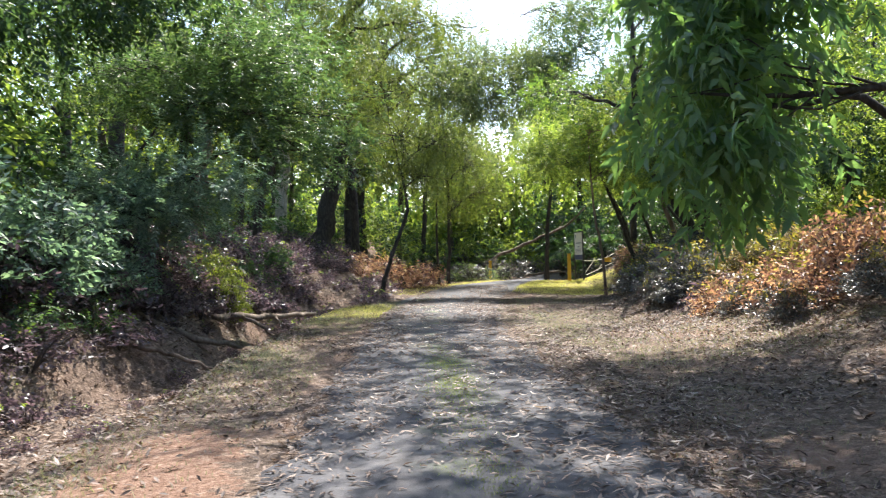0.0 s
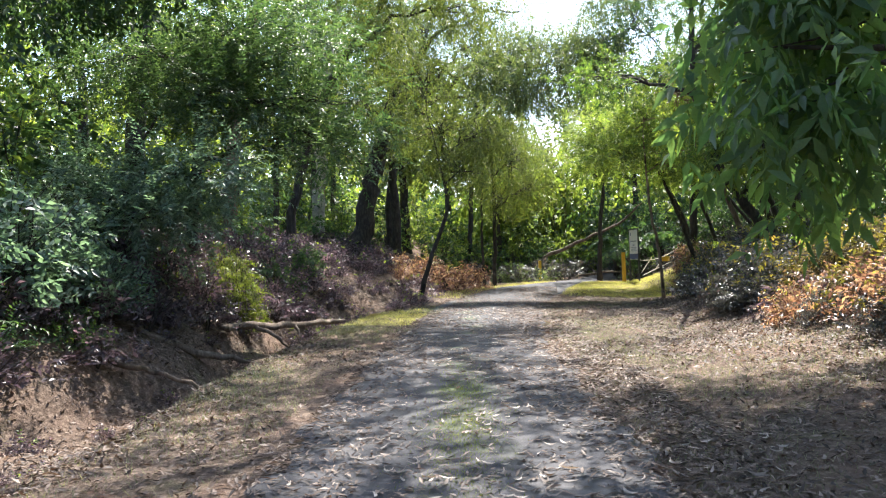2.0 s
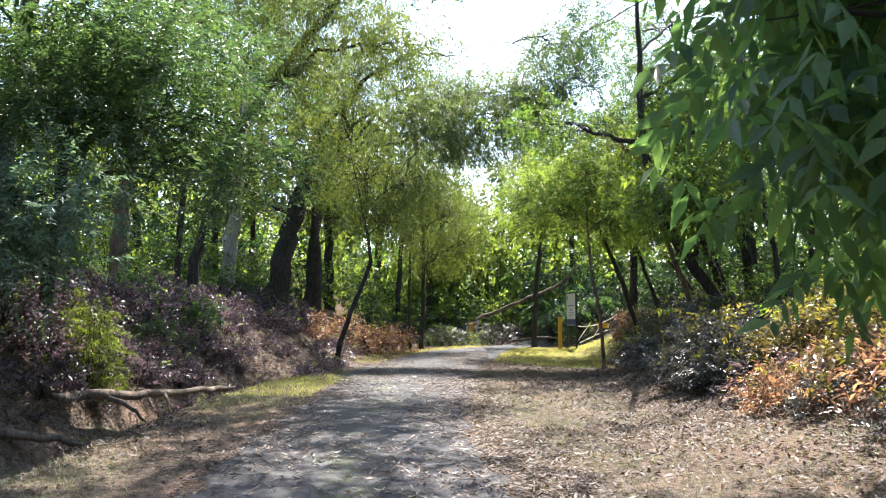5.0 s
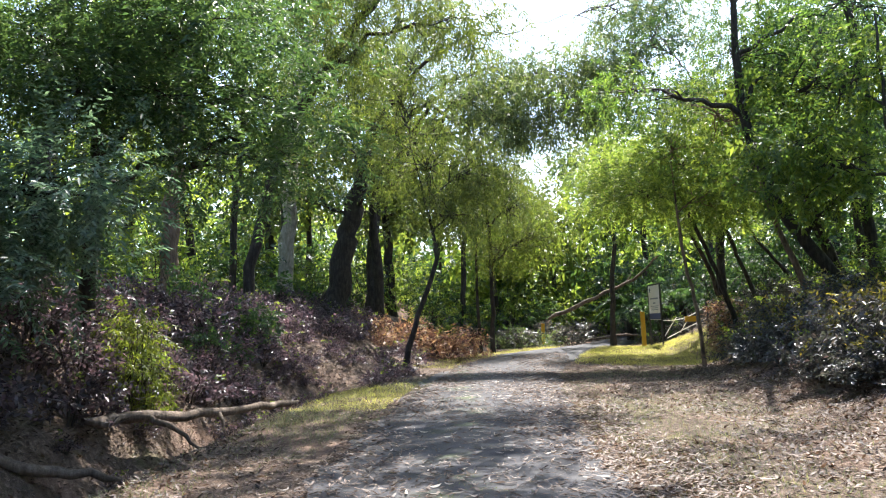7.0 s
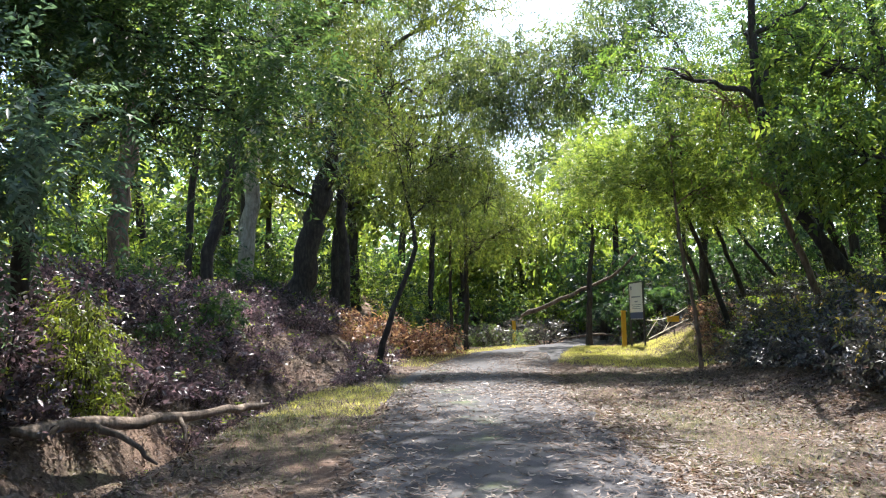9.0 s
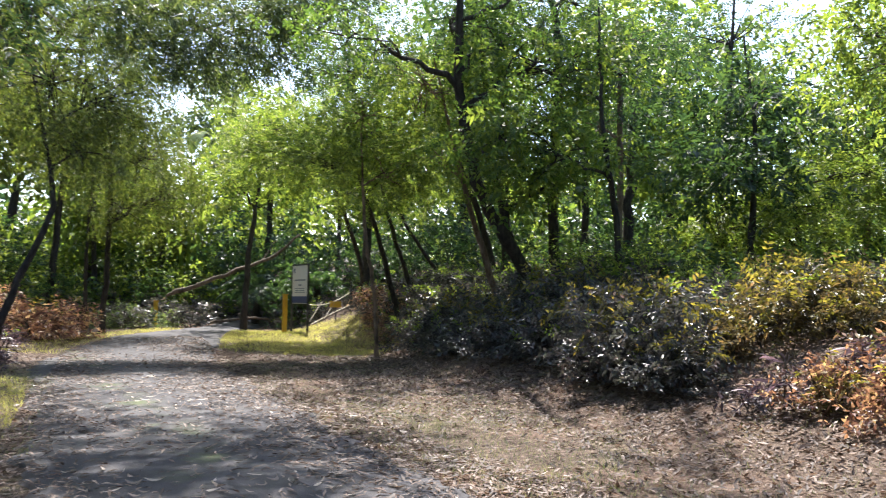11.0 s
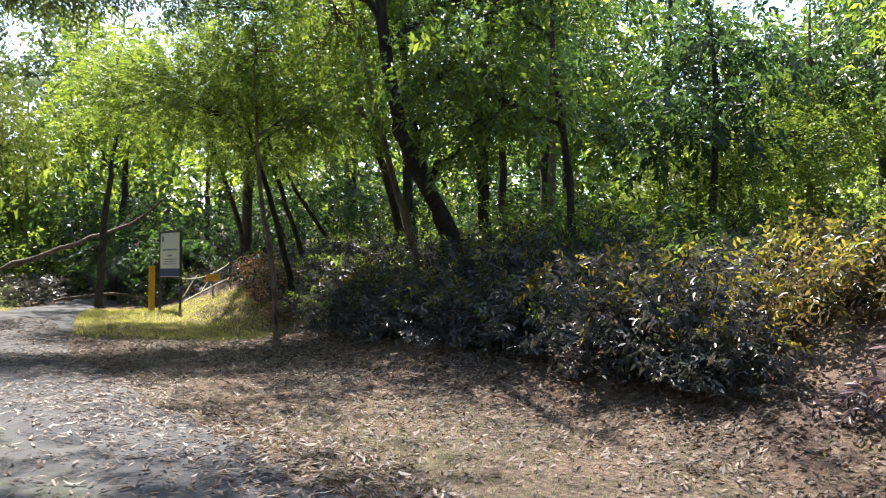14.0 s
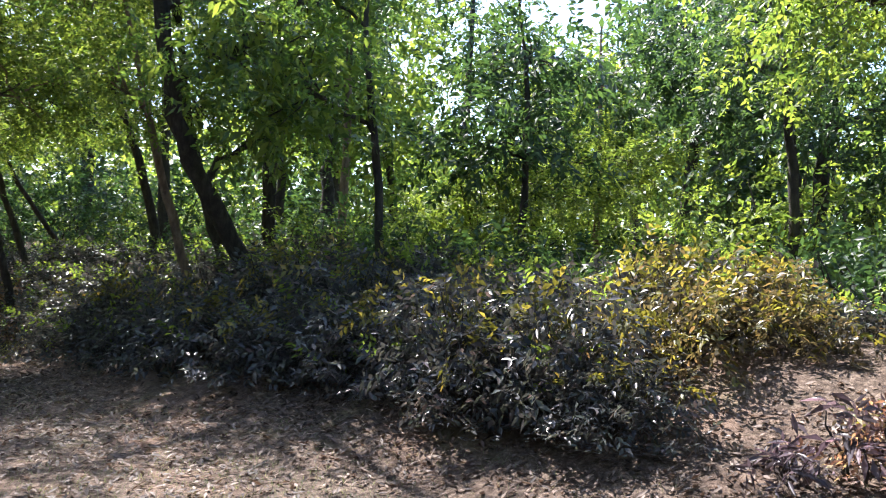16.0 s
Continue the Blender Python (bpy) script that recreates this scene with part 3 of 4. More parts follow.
# feathery light tree above the sign
tree(25, (11.2, 38.6), [(-0.8, -0.5, 2.0), (-2.0, -1.4, 4.0), (-3.2, -2.2, 5.8)], [0.1, 0.085, 0.065, 0.03],
     [(7.2, 35.8, 6.3, 1.9, 1.8, 1.1, 24), (8.6, 36.2, 7.6, 1.6, 1.6, 1.0, 14), (9.0, 35, 5.2, 1.4, 1.4, 0.8, 14), (6.2, 36.8, 7.4, 1.2, 1.2, 0.9, 10)],
     "fern", BARK_DARK, LEAF_LIGHT, "feathery bright green tree reaching over the sign")
# slanting stems beside the sign
tree(26, (11.0, 34.4), [(-0.4, 0.2, 1.4), (-0.8, 0.5, 2.9), (-1.3, 0.8, 5.4)], [0.085, 0.075, 0.06, 0.03], [(9.6, 35, 6.6, 1.5, 1.5, 1.2, 16), (10.6, 34, 5.2, 1.2, 1.2, 0.9, 10)], "small", BARK_DARK, LEAF_LIGHT, "slanting dark stem with fine leaves")
tree(27, (13.9, 37.2), [(-1.0, 0.0, 1.2), (-1.9, 0.1, 2.4), (-3.2, 0.2, 5.2)], [0.08, 0.07, 0.06, 0.02], [(10.6, 37.2, 6.8, 1.4, 1.4, 1.1, 12)], "small", BARK_DARK, LEAF_LIGHT, "slanting dark stem with fine leaves")
tree(28, (7.4, 29.5), [(-0.1, 0, 1.5), (-0.4, 0.1, 3.4), (-0.5, 0.2, 6.0)], [0.06, 0.055, 0.045, 0.02], [(7.0, 29.8, 6.4, 1.2, 1.2, 1.2, 12), (7.6, 29.4, 4.8, 0.9, 0.9, 0.7, 7)], "small", BARK_BROWN, LEAF_LIGHT, "thin brown sapling at the foot of the bank")
# dark mass of fine leaves that hangs toward the lane
tree(29, (12.5, 31.5), [(-0.8, 0, 2.6), (-2.2, 0, 5.2), (-4.2, 0.1, 7.2)], [0.12, 0.1, 0.08, 0.04], [(7.7, 32.5, 8.2, 1.8, 1.8, 1.2, 26), (6.9, 31, 10.2, 1.4, 1.4, 1.0, 14), (9.8, 32, 9.0, 1.8, 1.8, 1.2, 18), (11, 31.5, 6.6, 1.5, 1.5, 1.0, 12)], "small", BARK_DARK, LEAF_DARK, "tree with a dark fine-leaved crown hanging toward the lane")
# grey gum sprays across the gap of sky
tree(30, (-3.6, 42), [(0.4, 0, 5), (1.2, -1, 8), (2.6, -4, 10), (4.8, -7, 10.2), (6.6, -8.6, 9.6)], [0.26, 0.22, 0.16, 0.09, 0.045, 0.02],
     [(4.8, 32.8, 9.2, 1.7, 1.5, 1.0, 16), (2.2, 34, 10.4, 1.4, 1.3, 0.9, 12), (5.6, 32.8, 9.7, 1.4, 1.4, 0.8, 14), (7.2, 33.5, 12.2, 1.6, 1.5, 0.9, 12), (3.1, 33, 8.3, 0.9, 0.9, 0.5, 7), (1.5, 33, 8.8, 0.9, 0.9, 0.7, 8), (-1, 40, 13, 2.5, 2.5, 1.8, 14), (-3.4, 42, 14, 2.5, 2.5, 2, 14)], "gum", BARK_DARK, LEAF_GREY, "tall gum tree with sparse grey-green sprays above the lane")
# the clump of stems round the leaning tree
tree(38, (10.9, 27.6), [(-0.7, 0.1, 1.8), (-1.2, 0.2, 3.6), (-1.5, 0.2, 6.5)], [0.11, 0.1, 0.08, 0.03], [(9.2, 27.8, 7.0, 1.5, 1.4, 1.2, 18), (9.9, 27.4, 5.0, 1.2, 1.1, 0.9, 12)], "small", BARK_DARK, LEAF_LIGHT, "dark slanting stem in the clump on the bank")
tree(39, (9.7, 27.2), [(-0.5, 0.1, 1.6), (-1.1, 0.1, 3.2), (-1.9, 0.2, 6.2)], [0.09, 0.08, 0.06, 0.02], [(7.6, 27.6, 6.8, 1.4, 1.3, 1.1, 16), (7.9, 27.2, 4.7, 1.0, 0.9, 0.7, 9)], "small", BARK_BROWN, LEAF_LIGHT, "thin brown slanting stem in the clump on the bank")
tree(40, (14.5, 29.7), [(0.0, 0, 2.5), (0.1, 0.1, 4.5), (0.3, 0.1, 8)], [0.12, 0.11, 0.09, 0.03], [(14.8, 29.7, 8.2, 1.9, 1.8, 1.5, 20), (13.8, 29.4, 6.2, 1.3, 1.2, 1.0, 12), (12.4, 29.2, 9.2, 1.6, 1.5, 1.2, 18), (10.4, 29.0, 9.6, 1.5, 1.4, 1.1, 16), (9.0, 29.6, 8.4, 1.2, 1.2, 0.9, 12)], "small", BARK_DARK, LEAF_DARK, "upright dark stem on the rise")
# sunlit feathery sprays before the dark crowns
tree(41, (9.6, 32.6), [(-0.6, -0.2, 1.8), (-1.4, -0.6, 3.6), (-2.2, -1.0, 5.2)], [0.09, 0.08, 0.06, 0.02], [(6.6, 31.4, 5.2, 1.2, 1.1, 0.6, 14), (7.8, 30.8, 6.2, 1.3, 1.2, 0.7, 15), (8.8, 30.2, 5.2, 1.1, 1.1, 0.6, 11), (9.4, 29.6, 7.0, 1.2, 1.1, 0.6, 11)], "fern", BARK_DARK, LEAF_LIGHT, "slender tree with sunlit feathery yellow-green sprays")
tree(42, (16.6, 23.6), [(-0.3, 0, 1.6), (-0.8, -0.2, 2.8), (-1.3, -0.4, 3.8)], [0.08, 0.07, 0.05, 0.02], [(15.2, 23.0, 3.7, 1.6, 1.4, 0.35, 18), (16.4, 22.2, 4.6, 1.6, 1.4, 0.4, 16), (14.0, 23.8, 3.3, 1.1, 1.1, 0.3, 9)], "fern", BARK_DARK, LEAF_LIGHT, "low feathery tree with flat sunlit fronds")
tree(43, (20.4, 18.4), [(-0.2, 0, 1.6), (-0.5, 0.1, 3.2), (-1.2, 0.2, 5.2), (-1.6, 0.2, 7)], [0.12, 0.1, 0.08, 0.06, 0.03], [(18.8, 18.6, 7.8, 1.8, 1.6, 1.0, 24), (20.4, 18.2, 6.8, 1.6, 1.5, 0.9, 20), (18.2, 19.4, 6.4, 1.3, 1.2, 0.8, 15), (17.4, 20.6, 7.4, 1.4, 1.3, 0.9, 14)], "broad", BARK_DARK, LEAF_DARK, "thin dark tree that forks above head height")
# slim stems on the rise, seen from the turn
tree(31, (14.6, 24.6), [(0.1, 0, 2.5), (0.5, 0.1, 5), (0.9, 0.2, 8)], [0.1, 0.09, 0.07, 0.03], [(15.3, 24.8, 8.4, 1.8, 1.8, 1.4, 16), (14.6, 24, 6.2, 1.2, 1.2, 1.0, 8)], "small", BARK_DARK, LEAF_DARK, "slim dark stem on the rise")
tree(32, (12.7, 26.4), [(0.2, 0, 2.5), (0.3, 0.1, 5), (0.2, 0.2, 8)], [0.1, 0.09, 0.07, 0.03], [(13, 26.4, 8.6, 1.6, 1.6, 1.3, 14), (12.4, 26.8, 6.2, 1.1, 1.1, 0.9, 8)], "small", BARK_BROWN, LEAF_DARK, "slim stem with greyish bark on the rise")
tree(33, (14.6, 17.9), [(-0.15, 0, 1.6), (-0.3, 0, 2.8), (-0.7, 0.1, 4.2), (-0.7, 0.1, 6)], [0.1, 0.09, 0.08, 0.05, 0.02], [(14.2, 18, 6.4, 1.7, 1.7, 1.2, 20), (15.2, 17.6, 5.4, 1.2, 1.2, 0.8, 10), (13.4, 18.6, 5.6, 1.1, 1.1, 0.8, 10)], "small", BARK_DARK, LEAF_DARK, "thin dark tree that forks at head height")
tree(34, (17.2, 22.4), [(0.05, 0, 1.8), (0.1, 0, 4), (0.4, 0.1, 6.4)], [0.08, 0.07, 0.06, 0.02], [(17.4, 22.4, 6.6, 1.8, 1.8, 1.2, 16)], "broad", BARK_BROWN, LEAF_DARK, "slim stem with broad leaves coloured as shaded")
# light-leaved tree in front of the leaning one
tree(35, (10.4, 23.6), [(-0.2, 0, 1.8), (-0.5, 0.1, 3.8), (-0.4, 0.3, 6.5)], [0.08, 0.07, 0.05, 0.02], [(8.6, 24.2, 4.6, 1.3, 1.2, 1.1, 12), (9.4, 24.8, 6.6, 1.6, 1.5, 1.1, 14)], "broad", BARK_DARK, LEAF_LIGHT, "slender tree with light green leaves on the bank")
tree(36, (12.6, 22.2), [(0.2, 0, 1.8), (0.5, 0.1, 3.8), (0.4, 0.3, 6)], [0.08, 0.07, 0.05, 0.02], [(12.8, 22.2, 4.2, 1.4, 1.3, 0.9, 12), (13.4, 22.4, 6.2, 1.6, 1.5, 1.1, 14)], "broad", BARK_DARK, LEAF_DARK, "slender tree on the bank, leaves coloured as shaded")
# tall trees added on the left bank, high limbs above view to shade the lane
for k, (x, y, h, over) in enumerate([(-6.8, 8.0, 11, [(1.4, 14, 10.8), (3.8, 18, 11.4), (2.4, 21.5, 12), (0.4, 18.8, 11.8)]), (-7.2, 3.0, 11, [(2.6, 7.5, 10.4), (1.0, 4.5, 10.4), (4.6, 6.5, 10.6)]), (-9.4, 25, 13, [(-8.4, 25.5, 13), (1.0, 27.5, 12.6), (2.8, 24.5, 12.6), (1.0, 25, 12.9), (3.8, 26.5, 12.9)]), (-6.2, -2, 12, [(-4, 0, 11), (-2, -3, 12), (3.5, 0.5, 11)])]):
    tree(60 + k, (x, y), [(0.1, 0, h * 0.35), (0.5, 0.3, h * 0.65), (1.6, 0.8, h * 0.9)], [0.28, 0.24, 0.18, 0.1],
         [(a, b, c, 1.8, 1.8, 0.7, 16) for a, b, c in over], "broad", BARK_DARK, LEAF_DARK, "tall tree added to shade the lane with high limbs")
# two more added outside the view on the right, crowns placed for their shade
tree(70, (10.2, -1.5), [(0.1, 0, 4), (-0.4, 0.3, 8), (-1.6, 0.8, 11)], [0.28, 0.24, 0.18, 0.1], [(8, 0, 11, 2.2, 2.2, 1, 18), (6, 3, 10.5, 2, 2, 0.8, 14)], "broad", BARK_DARK, LEAF_DARK, "tall tree added to shade the lane with high limbs")
tree(71, (11.6, 6.5), [(0.0, 0.2, 4), (-0.8, 0.8, 8), (-2.4, 2.0, 10.4)], [0.3, 0.26, 0.18, 0.1], [(4.3, 9.6, 10.8, 1.8, 1.8, 0.7, 16), (6.4, 10.4, 11, 1.9, 1.8, 0.7, 16), (5.0, 12.4, 11.2, 1.8, 1.8, 0.7, 15), (7.6, 12.8, 11.2, 1.8, 1.8, 0.7, 14), (3.0, 11.4, 11.3, 1.5, 1.5, 0.6, 11), (4.6, 15.6, 11.2, 1.6, 1.5, 0.6, 13), (6.4, 16.4, 11.4, 1.6, 1.5, 0.6, 13), (8.0, 15.6, 11.2, 1.6, 1.5, 0.6, 12)], "broad", BARK_DARK, LEAF_DARK, "tall tree added to shade the verge with high limbs")
# dark crown above the ditch
tree(37, (-9.0, 14.5), [(0.2, 0, 2.4), (0.9, 0, 4.6), (2.2, 0, 6.8)], [0.2, 0.17, 0.13, 0.05],
     [(-6.6, 16.4, 7.4, 1.8, 1.6, 0.8, 20), (-8.4, 15.2, 6.6, 1.8, 1.6, 0.9, 18), (-4.9, 17.0, 8.0, 1.6, 1.5, 0.7, 13), (-9.6, 15.5, 5.4, 1.5, 1.5, 0.9, 14)], "broad", BARK_DARK, LEAF_DARK, "dark-crowned tree on the bank above the ditch")
# A thicket of fill trees to either side, behind and at the end of the lane


def fill_tree(x, y, h, spread, species, bark, leaf, label, k=26, low=0.35, density=1.0, thick=1.0):
    rng = np.random.default_rng(int(abs(x * 131 + y * 17)) + 5)
    z = gz(x, y)
    lean = rng.normal(size=2) * 0.06 * h
    blobs = []
    for i in range(4):
        a = rng.uniform(0, 6.28)
        r = spread * 0.55 * rng.uniform(0.3, 1)
        blobs.append((x + lean[0] * 0.6 + r * math.cos(a), y + lean[1] * 0.6 + r * math.sin(a), z + h * (low + (1 - low) * (i + 0.7) / 4.2), spread * 0.55, spread * 0.55, h * 0.13, k // 4))
    tree(int(rng.integers(1e6)), (x, y), [(lean[0] * 0.2, lean[1] * 0.2, h * 0.3), (lean[0] * 0.6, lean[1] * 0.6, h * 0.6), (lean[0], lean[1], h * 0.9)],
         [thick * 0.022 * h, thick * 0.018 * h, thick * 0.012 * h, 0.03], blobs, species, bark, leaf, label, density)


THICKET = [
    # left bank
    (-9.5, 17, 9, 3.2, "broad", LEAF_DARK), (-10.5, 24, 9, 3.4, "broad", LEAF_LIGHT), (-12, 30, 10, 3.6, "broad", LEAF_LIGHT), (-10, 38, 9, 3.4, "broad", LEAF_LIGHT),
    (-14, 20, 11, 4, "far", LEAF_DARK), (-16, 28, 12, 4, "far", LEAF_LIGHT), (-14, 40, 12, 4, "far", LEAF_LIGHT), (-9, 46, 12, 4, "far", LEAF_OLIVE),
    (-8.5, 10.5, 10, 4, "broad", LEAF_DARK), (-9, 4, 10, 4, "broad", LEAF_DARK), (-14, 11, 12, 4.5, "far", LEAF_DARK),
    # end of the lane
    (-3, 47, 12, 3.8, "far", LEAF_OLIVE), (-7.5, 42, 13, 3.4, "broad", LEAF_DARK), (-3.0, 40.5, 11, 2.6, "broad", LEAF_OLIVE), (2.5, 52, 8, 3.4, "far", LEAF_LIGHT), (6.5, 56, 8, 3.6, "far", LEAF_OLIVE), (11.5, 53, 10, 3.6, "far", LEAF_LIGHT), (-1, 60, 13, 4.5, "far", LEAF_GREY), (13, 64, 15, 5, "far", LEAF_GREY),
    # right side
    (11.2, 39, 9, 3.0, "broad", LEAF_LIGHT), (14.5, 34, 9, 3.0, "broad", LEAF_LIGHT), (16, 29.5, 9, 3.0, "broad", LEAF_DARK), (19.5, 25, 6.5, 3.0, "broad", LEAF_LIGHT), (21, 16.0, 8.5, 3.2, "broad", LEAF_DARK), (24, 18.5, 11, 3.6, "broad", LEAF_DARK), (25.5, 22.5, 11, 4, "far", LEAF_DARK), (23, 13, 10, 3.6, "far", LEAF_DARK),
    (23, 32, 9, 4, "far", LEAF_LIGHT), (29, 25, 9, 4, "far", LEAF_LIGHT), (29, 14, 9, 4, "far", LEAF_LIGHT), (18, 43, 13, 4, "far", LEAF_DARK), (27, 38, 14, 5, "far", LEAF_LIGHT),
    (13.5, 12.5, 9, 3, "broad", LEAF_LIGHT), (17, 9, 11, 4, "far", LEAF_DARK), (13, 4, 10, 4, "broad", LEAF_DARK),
    # behind the start: unseen, added to close the place and shade it
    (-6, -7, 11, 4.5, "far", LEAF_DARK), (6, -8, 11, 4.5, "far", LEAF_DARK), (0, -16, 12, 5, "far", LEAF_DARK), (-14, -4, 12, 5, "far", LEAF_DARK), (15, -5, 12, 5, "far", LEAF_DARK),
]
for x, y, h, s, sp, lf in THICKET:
    # light and dark leaf colours stand in for sunlit and shaded trees
    word = {LEAF_DARK: "dark green", LEAF_LIGHT: "bright green sunlit-coloured", LEAF_OLIVE: "olive green", LEAF_GREY: "grey-green"}[lf]
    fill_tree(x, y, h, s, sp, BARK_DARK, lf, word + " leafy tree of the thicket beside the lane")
# tall grey gums beyond the bend
for x, y, h in ((0.6, 47.5, 18), (-3.2, 49, 19), (2.6, 50, 15), (-7.5, 48, 18), (14.5, 50, 15)):
    fill_tree(x, y, h, 3.4, "gum", BARK_DARK, LEAF_GREY, "tall slender gum tree beyond the bend of the lane", 40, 0.3, 1.0, 0.4)


# Undergrowth: a few shrubs of each kind, then copies over the banks
def spread(kind, seed, makers, places, group):
    """Copies of the shrubs in makers at (x, y, scale); the first ones stand at the first places."""
    rng = np.random.default_rng(seed)
    for i, (x, y, s) in enumerate(places):
        m = Matrix.LocRotScale((x, y, gz(x, y) - 0.04), Euler((rng.normal() * 0.08, rng.normal() * 0.08, rng.uniform(0, 6.28))), (s * rng.uniform(0.9, 1.1), s * rng.uniform(0.9, 1.1), s * rng.uniform(0.85, 1.15)))
        if i < len(makers):
            makers[i].matrix_basis = m
            tagged(makers[i], group=group)
        else:
            src = makers[int(rng.integers(len(makers)))]
            keep = src.matrix_basis.copy()
            src.matrix_basis = Matrix()
            copy_thing(src, m)
            src.matrix_basis = keep


def scatter(seed, n, x0, x1, y0, y1, lo, hi, ok, gap=0.5):
    """Random places (x is an offset from the lane's middle) kept apart by gap, where ok(d, y) holds."""
    rng = np.random.default_rng(seed)
    got = []
    for _ in range(n * 30):
        d, y, s = rng.uniform(x0, x1), rng.uniform(y0, y1), rng.uniform(lo, hi)
        x = d + float(lane(min(y, 44)))
        if ok(d, y) and all((x - a) ** 2 + (y - b) ** 2 > (gap * min(1, s + 0.2)) ** 2 for a, b, _ in got):
            got.append((x, y, s))
            if len(got) == n:
                break
    return got


def right_edge(y):
    """Offset from the lane's middle at which the undergrowth of the right bank begins."""
    return float(np.interp(y, [10, 16, 17.4, 18.4, 20.5, 22.5, 26, 31, 34], [5.4, 5.7, 6.6, 5.9, 5.95, 6.2, 7.0, 8.2, 9.4])) - float(lane(y))


R = np.random.default_rng(501)
LOW = (6, 0.25, 0.105, 0.52, 0.1)
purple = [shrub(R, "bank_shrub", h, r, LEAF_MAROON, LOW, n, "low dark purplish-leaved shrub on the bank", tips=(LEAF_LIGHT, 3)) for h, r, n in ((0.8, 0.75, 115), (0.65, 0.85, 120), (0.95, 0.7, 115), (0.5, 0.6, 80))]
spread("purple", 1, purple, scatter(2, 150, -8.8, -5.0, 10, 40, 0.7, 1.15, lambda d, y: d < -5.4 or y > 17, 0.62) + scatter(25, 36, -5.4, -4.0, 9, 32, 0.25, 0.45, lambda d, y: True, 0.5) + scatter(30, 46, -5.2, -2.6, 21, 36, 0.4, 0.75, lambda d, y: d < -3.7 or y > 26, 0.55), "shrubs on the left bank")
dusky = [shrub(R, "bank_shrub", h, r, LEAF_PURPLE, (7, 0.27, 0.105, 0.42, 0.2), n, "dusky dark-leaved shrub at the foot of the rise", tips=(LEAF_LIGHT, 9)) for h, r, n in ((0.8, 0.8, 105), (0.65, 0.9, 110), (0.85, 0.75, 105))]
spread("dusky", 3, dusky, scatter(4, 120, 4.6, 10.5, 16.5, 34, 0.75, 1.2, lambda d, y: right_edge(y) + 0.65 < d < right_edge(y) + 4.2 and (y > 18.7 or d > 8.6), 0.62) + [(10.2, 36.6, 0.8), (11, 37.6, 0.9), (10.8, 39, 0.9), (11.8, 36.2, 1.0), (12.4, 38, 1.1), (9.9, 40.2, 0.9), (11.6, 40.4, 1.0), (12.8, 35, 1.0), (9.9, 35.2, 0.7), (13.4, 36.6, 1.1), (8.9, 41.4, 0.8), (10.6, 33.8, 0.9)], "shrubs on the right bank")
green = [shrub(R, "green_shrub", h, r, LEAF_DARK, (8, 0.32, 0.13, 0.45, 0.2), n, "leafy dark green shrub of the undergrowth") for h, r, n in ((1.3, 1.0, 95), (1.0, 0.9, 88))]
spread("green", 5, green, scatter(6, 40, 7.5, 16, 14, 36, 0.8, 1.4, lambda d, y: d > right_edge(y) + 3.6, 1.0) + scatter(7, 24, -12, -5.5, 5, 40, 0.7, 1.2, lambda d, y: True, 1.2), "green undergrowth shrubs")
spread("ditch", 26, [shrub(R, "ditch_shrub", 0.9, 1.0, LEAF_DARK, (14, 0.5, 0.11, 0.3, 0.8), 120, "dark fern-like shrub hanging over the ditch")], [(-5.8, 11.8, 0.75), (-6.5, 10.6, 0.85), (-5.4, 13.2, 0.6), (-7.2, 9.6, 0.9)], "dark shrubs over the ditch")
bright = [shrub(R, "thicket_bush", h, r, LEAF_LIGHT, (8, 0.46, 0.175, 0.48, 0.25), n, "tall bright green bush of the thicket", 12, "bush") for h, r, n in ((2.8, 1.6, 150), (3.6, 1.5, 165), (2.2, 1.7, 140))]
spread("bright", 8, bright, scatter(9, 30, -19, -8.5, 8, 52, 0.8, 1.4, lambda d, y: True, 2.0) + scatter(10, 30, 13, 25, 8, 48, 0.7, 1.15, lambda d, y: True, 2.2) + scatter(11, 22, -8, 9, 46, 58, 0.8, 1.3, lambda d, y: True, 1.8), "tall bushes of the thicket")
# shade of the deeper thicket is put into these darker leaves
deep = [shrub(R, "thicket_bush", h, r, LEAF_DARK, (8, 0.5, 0.22, 0.5, 0.3), n, "tall bush of the thicket, leaves coloured as shaded", 12, "bush") for h, r, n in ((3.2, 1.7, 130), (4.2, 1.6, 145))]
# bushes at y -14 to -4 are unseen, added to close the rear
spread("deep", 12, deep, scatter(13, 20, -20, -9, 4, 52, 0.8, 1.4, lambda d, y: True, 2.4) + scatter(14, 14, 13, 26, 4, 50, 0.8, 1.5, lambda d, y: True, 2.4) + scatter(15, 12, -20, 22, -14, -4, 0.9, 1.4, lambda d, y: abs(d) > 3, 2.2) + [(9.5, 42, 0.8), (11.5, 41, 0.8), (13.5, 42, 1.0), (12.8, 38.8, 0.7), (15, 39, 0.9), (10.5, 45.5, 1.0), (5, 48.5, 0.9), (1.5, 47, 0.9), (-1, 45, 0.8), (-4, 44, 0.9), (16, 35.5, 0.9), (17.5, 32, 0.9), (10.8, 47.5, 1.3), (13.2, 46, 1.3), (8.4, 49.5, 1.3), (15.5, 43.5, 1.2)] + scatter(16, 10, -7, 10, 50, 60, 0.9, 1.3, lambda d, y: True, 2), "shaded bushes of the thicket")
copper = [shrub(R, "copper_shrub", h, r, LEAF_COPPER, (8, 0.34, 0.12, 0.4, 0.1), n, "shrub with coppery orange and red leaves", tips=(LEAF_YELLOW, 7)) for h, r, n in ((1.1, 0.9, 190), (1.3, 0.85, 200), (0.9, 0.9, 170))]
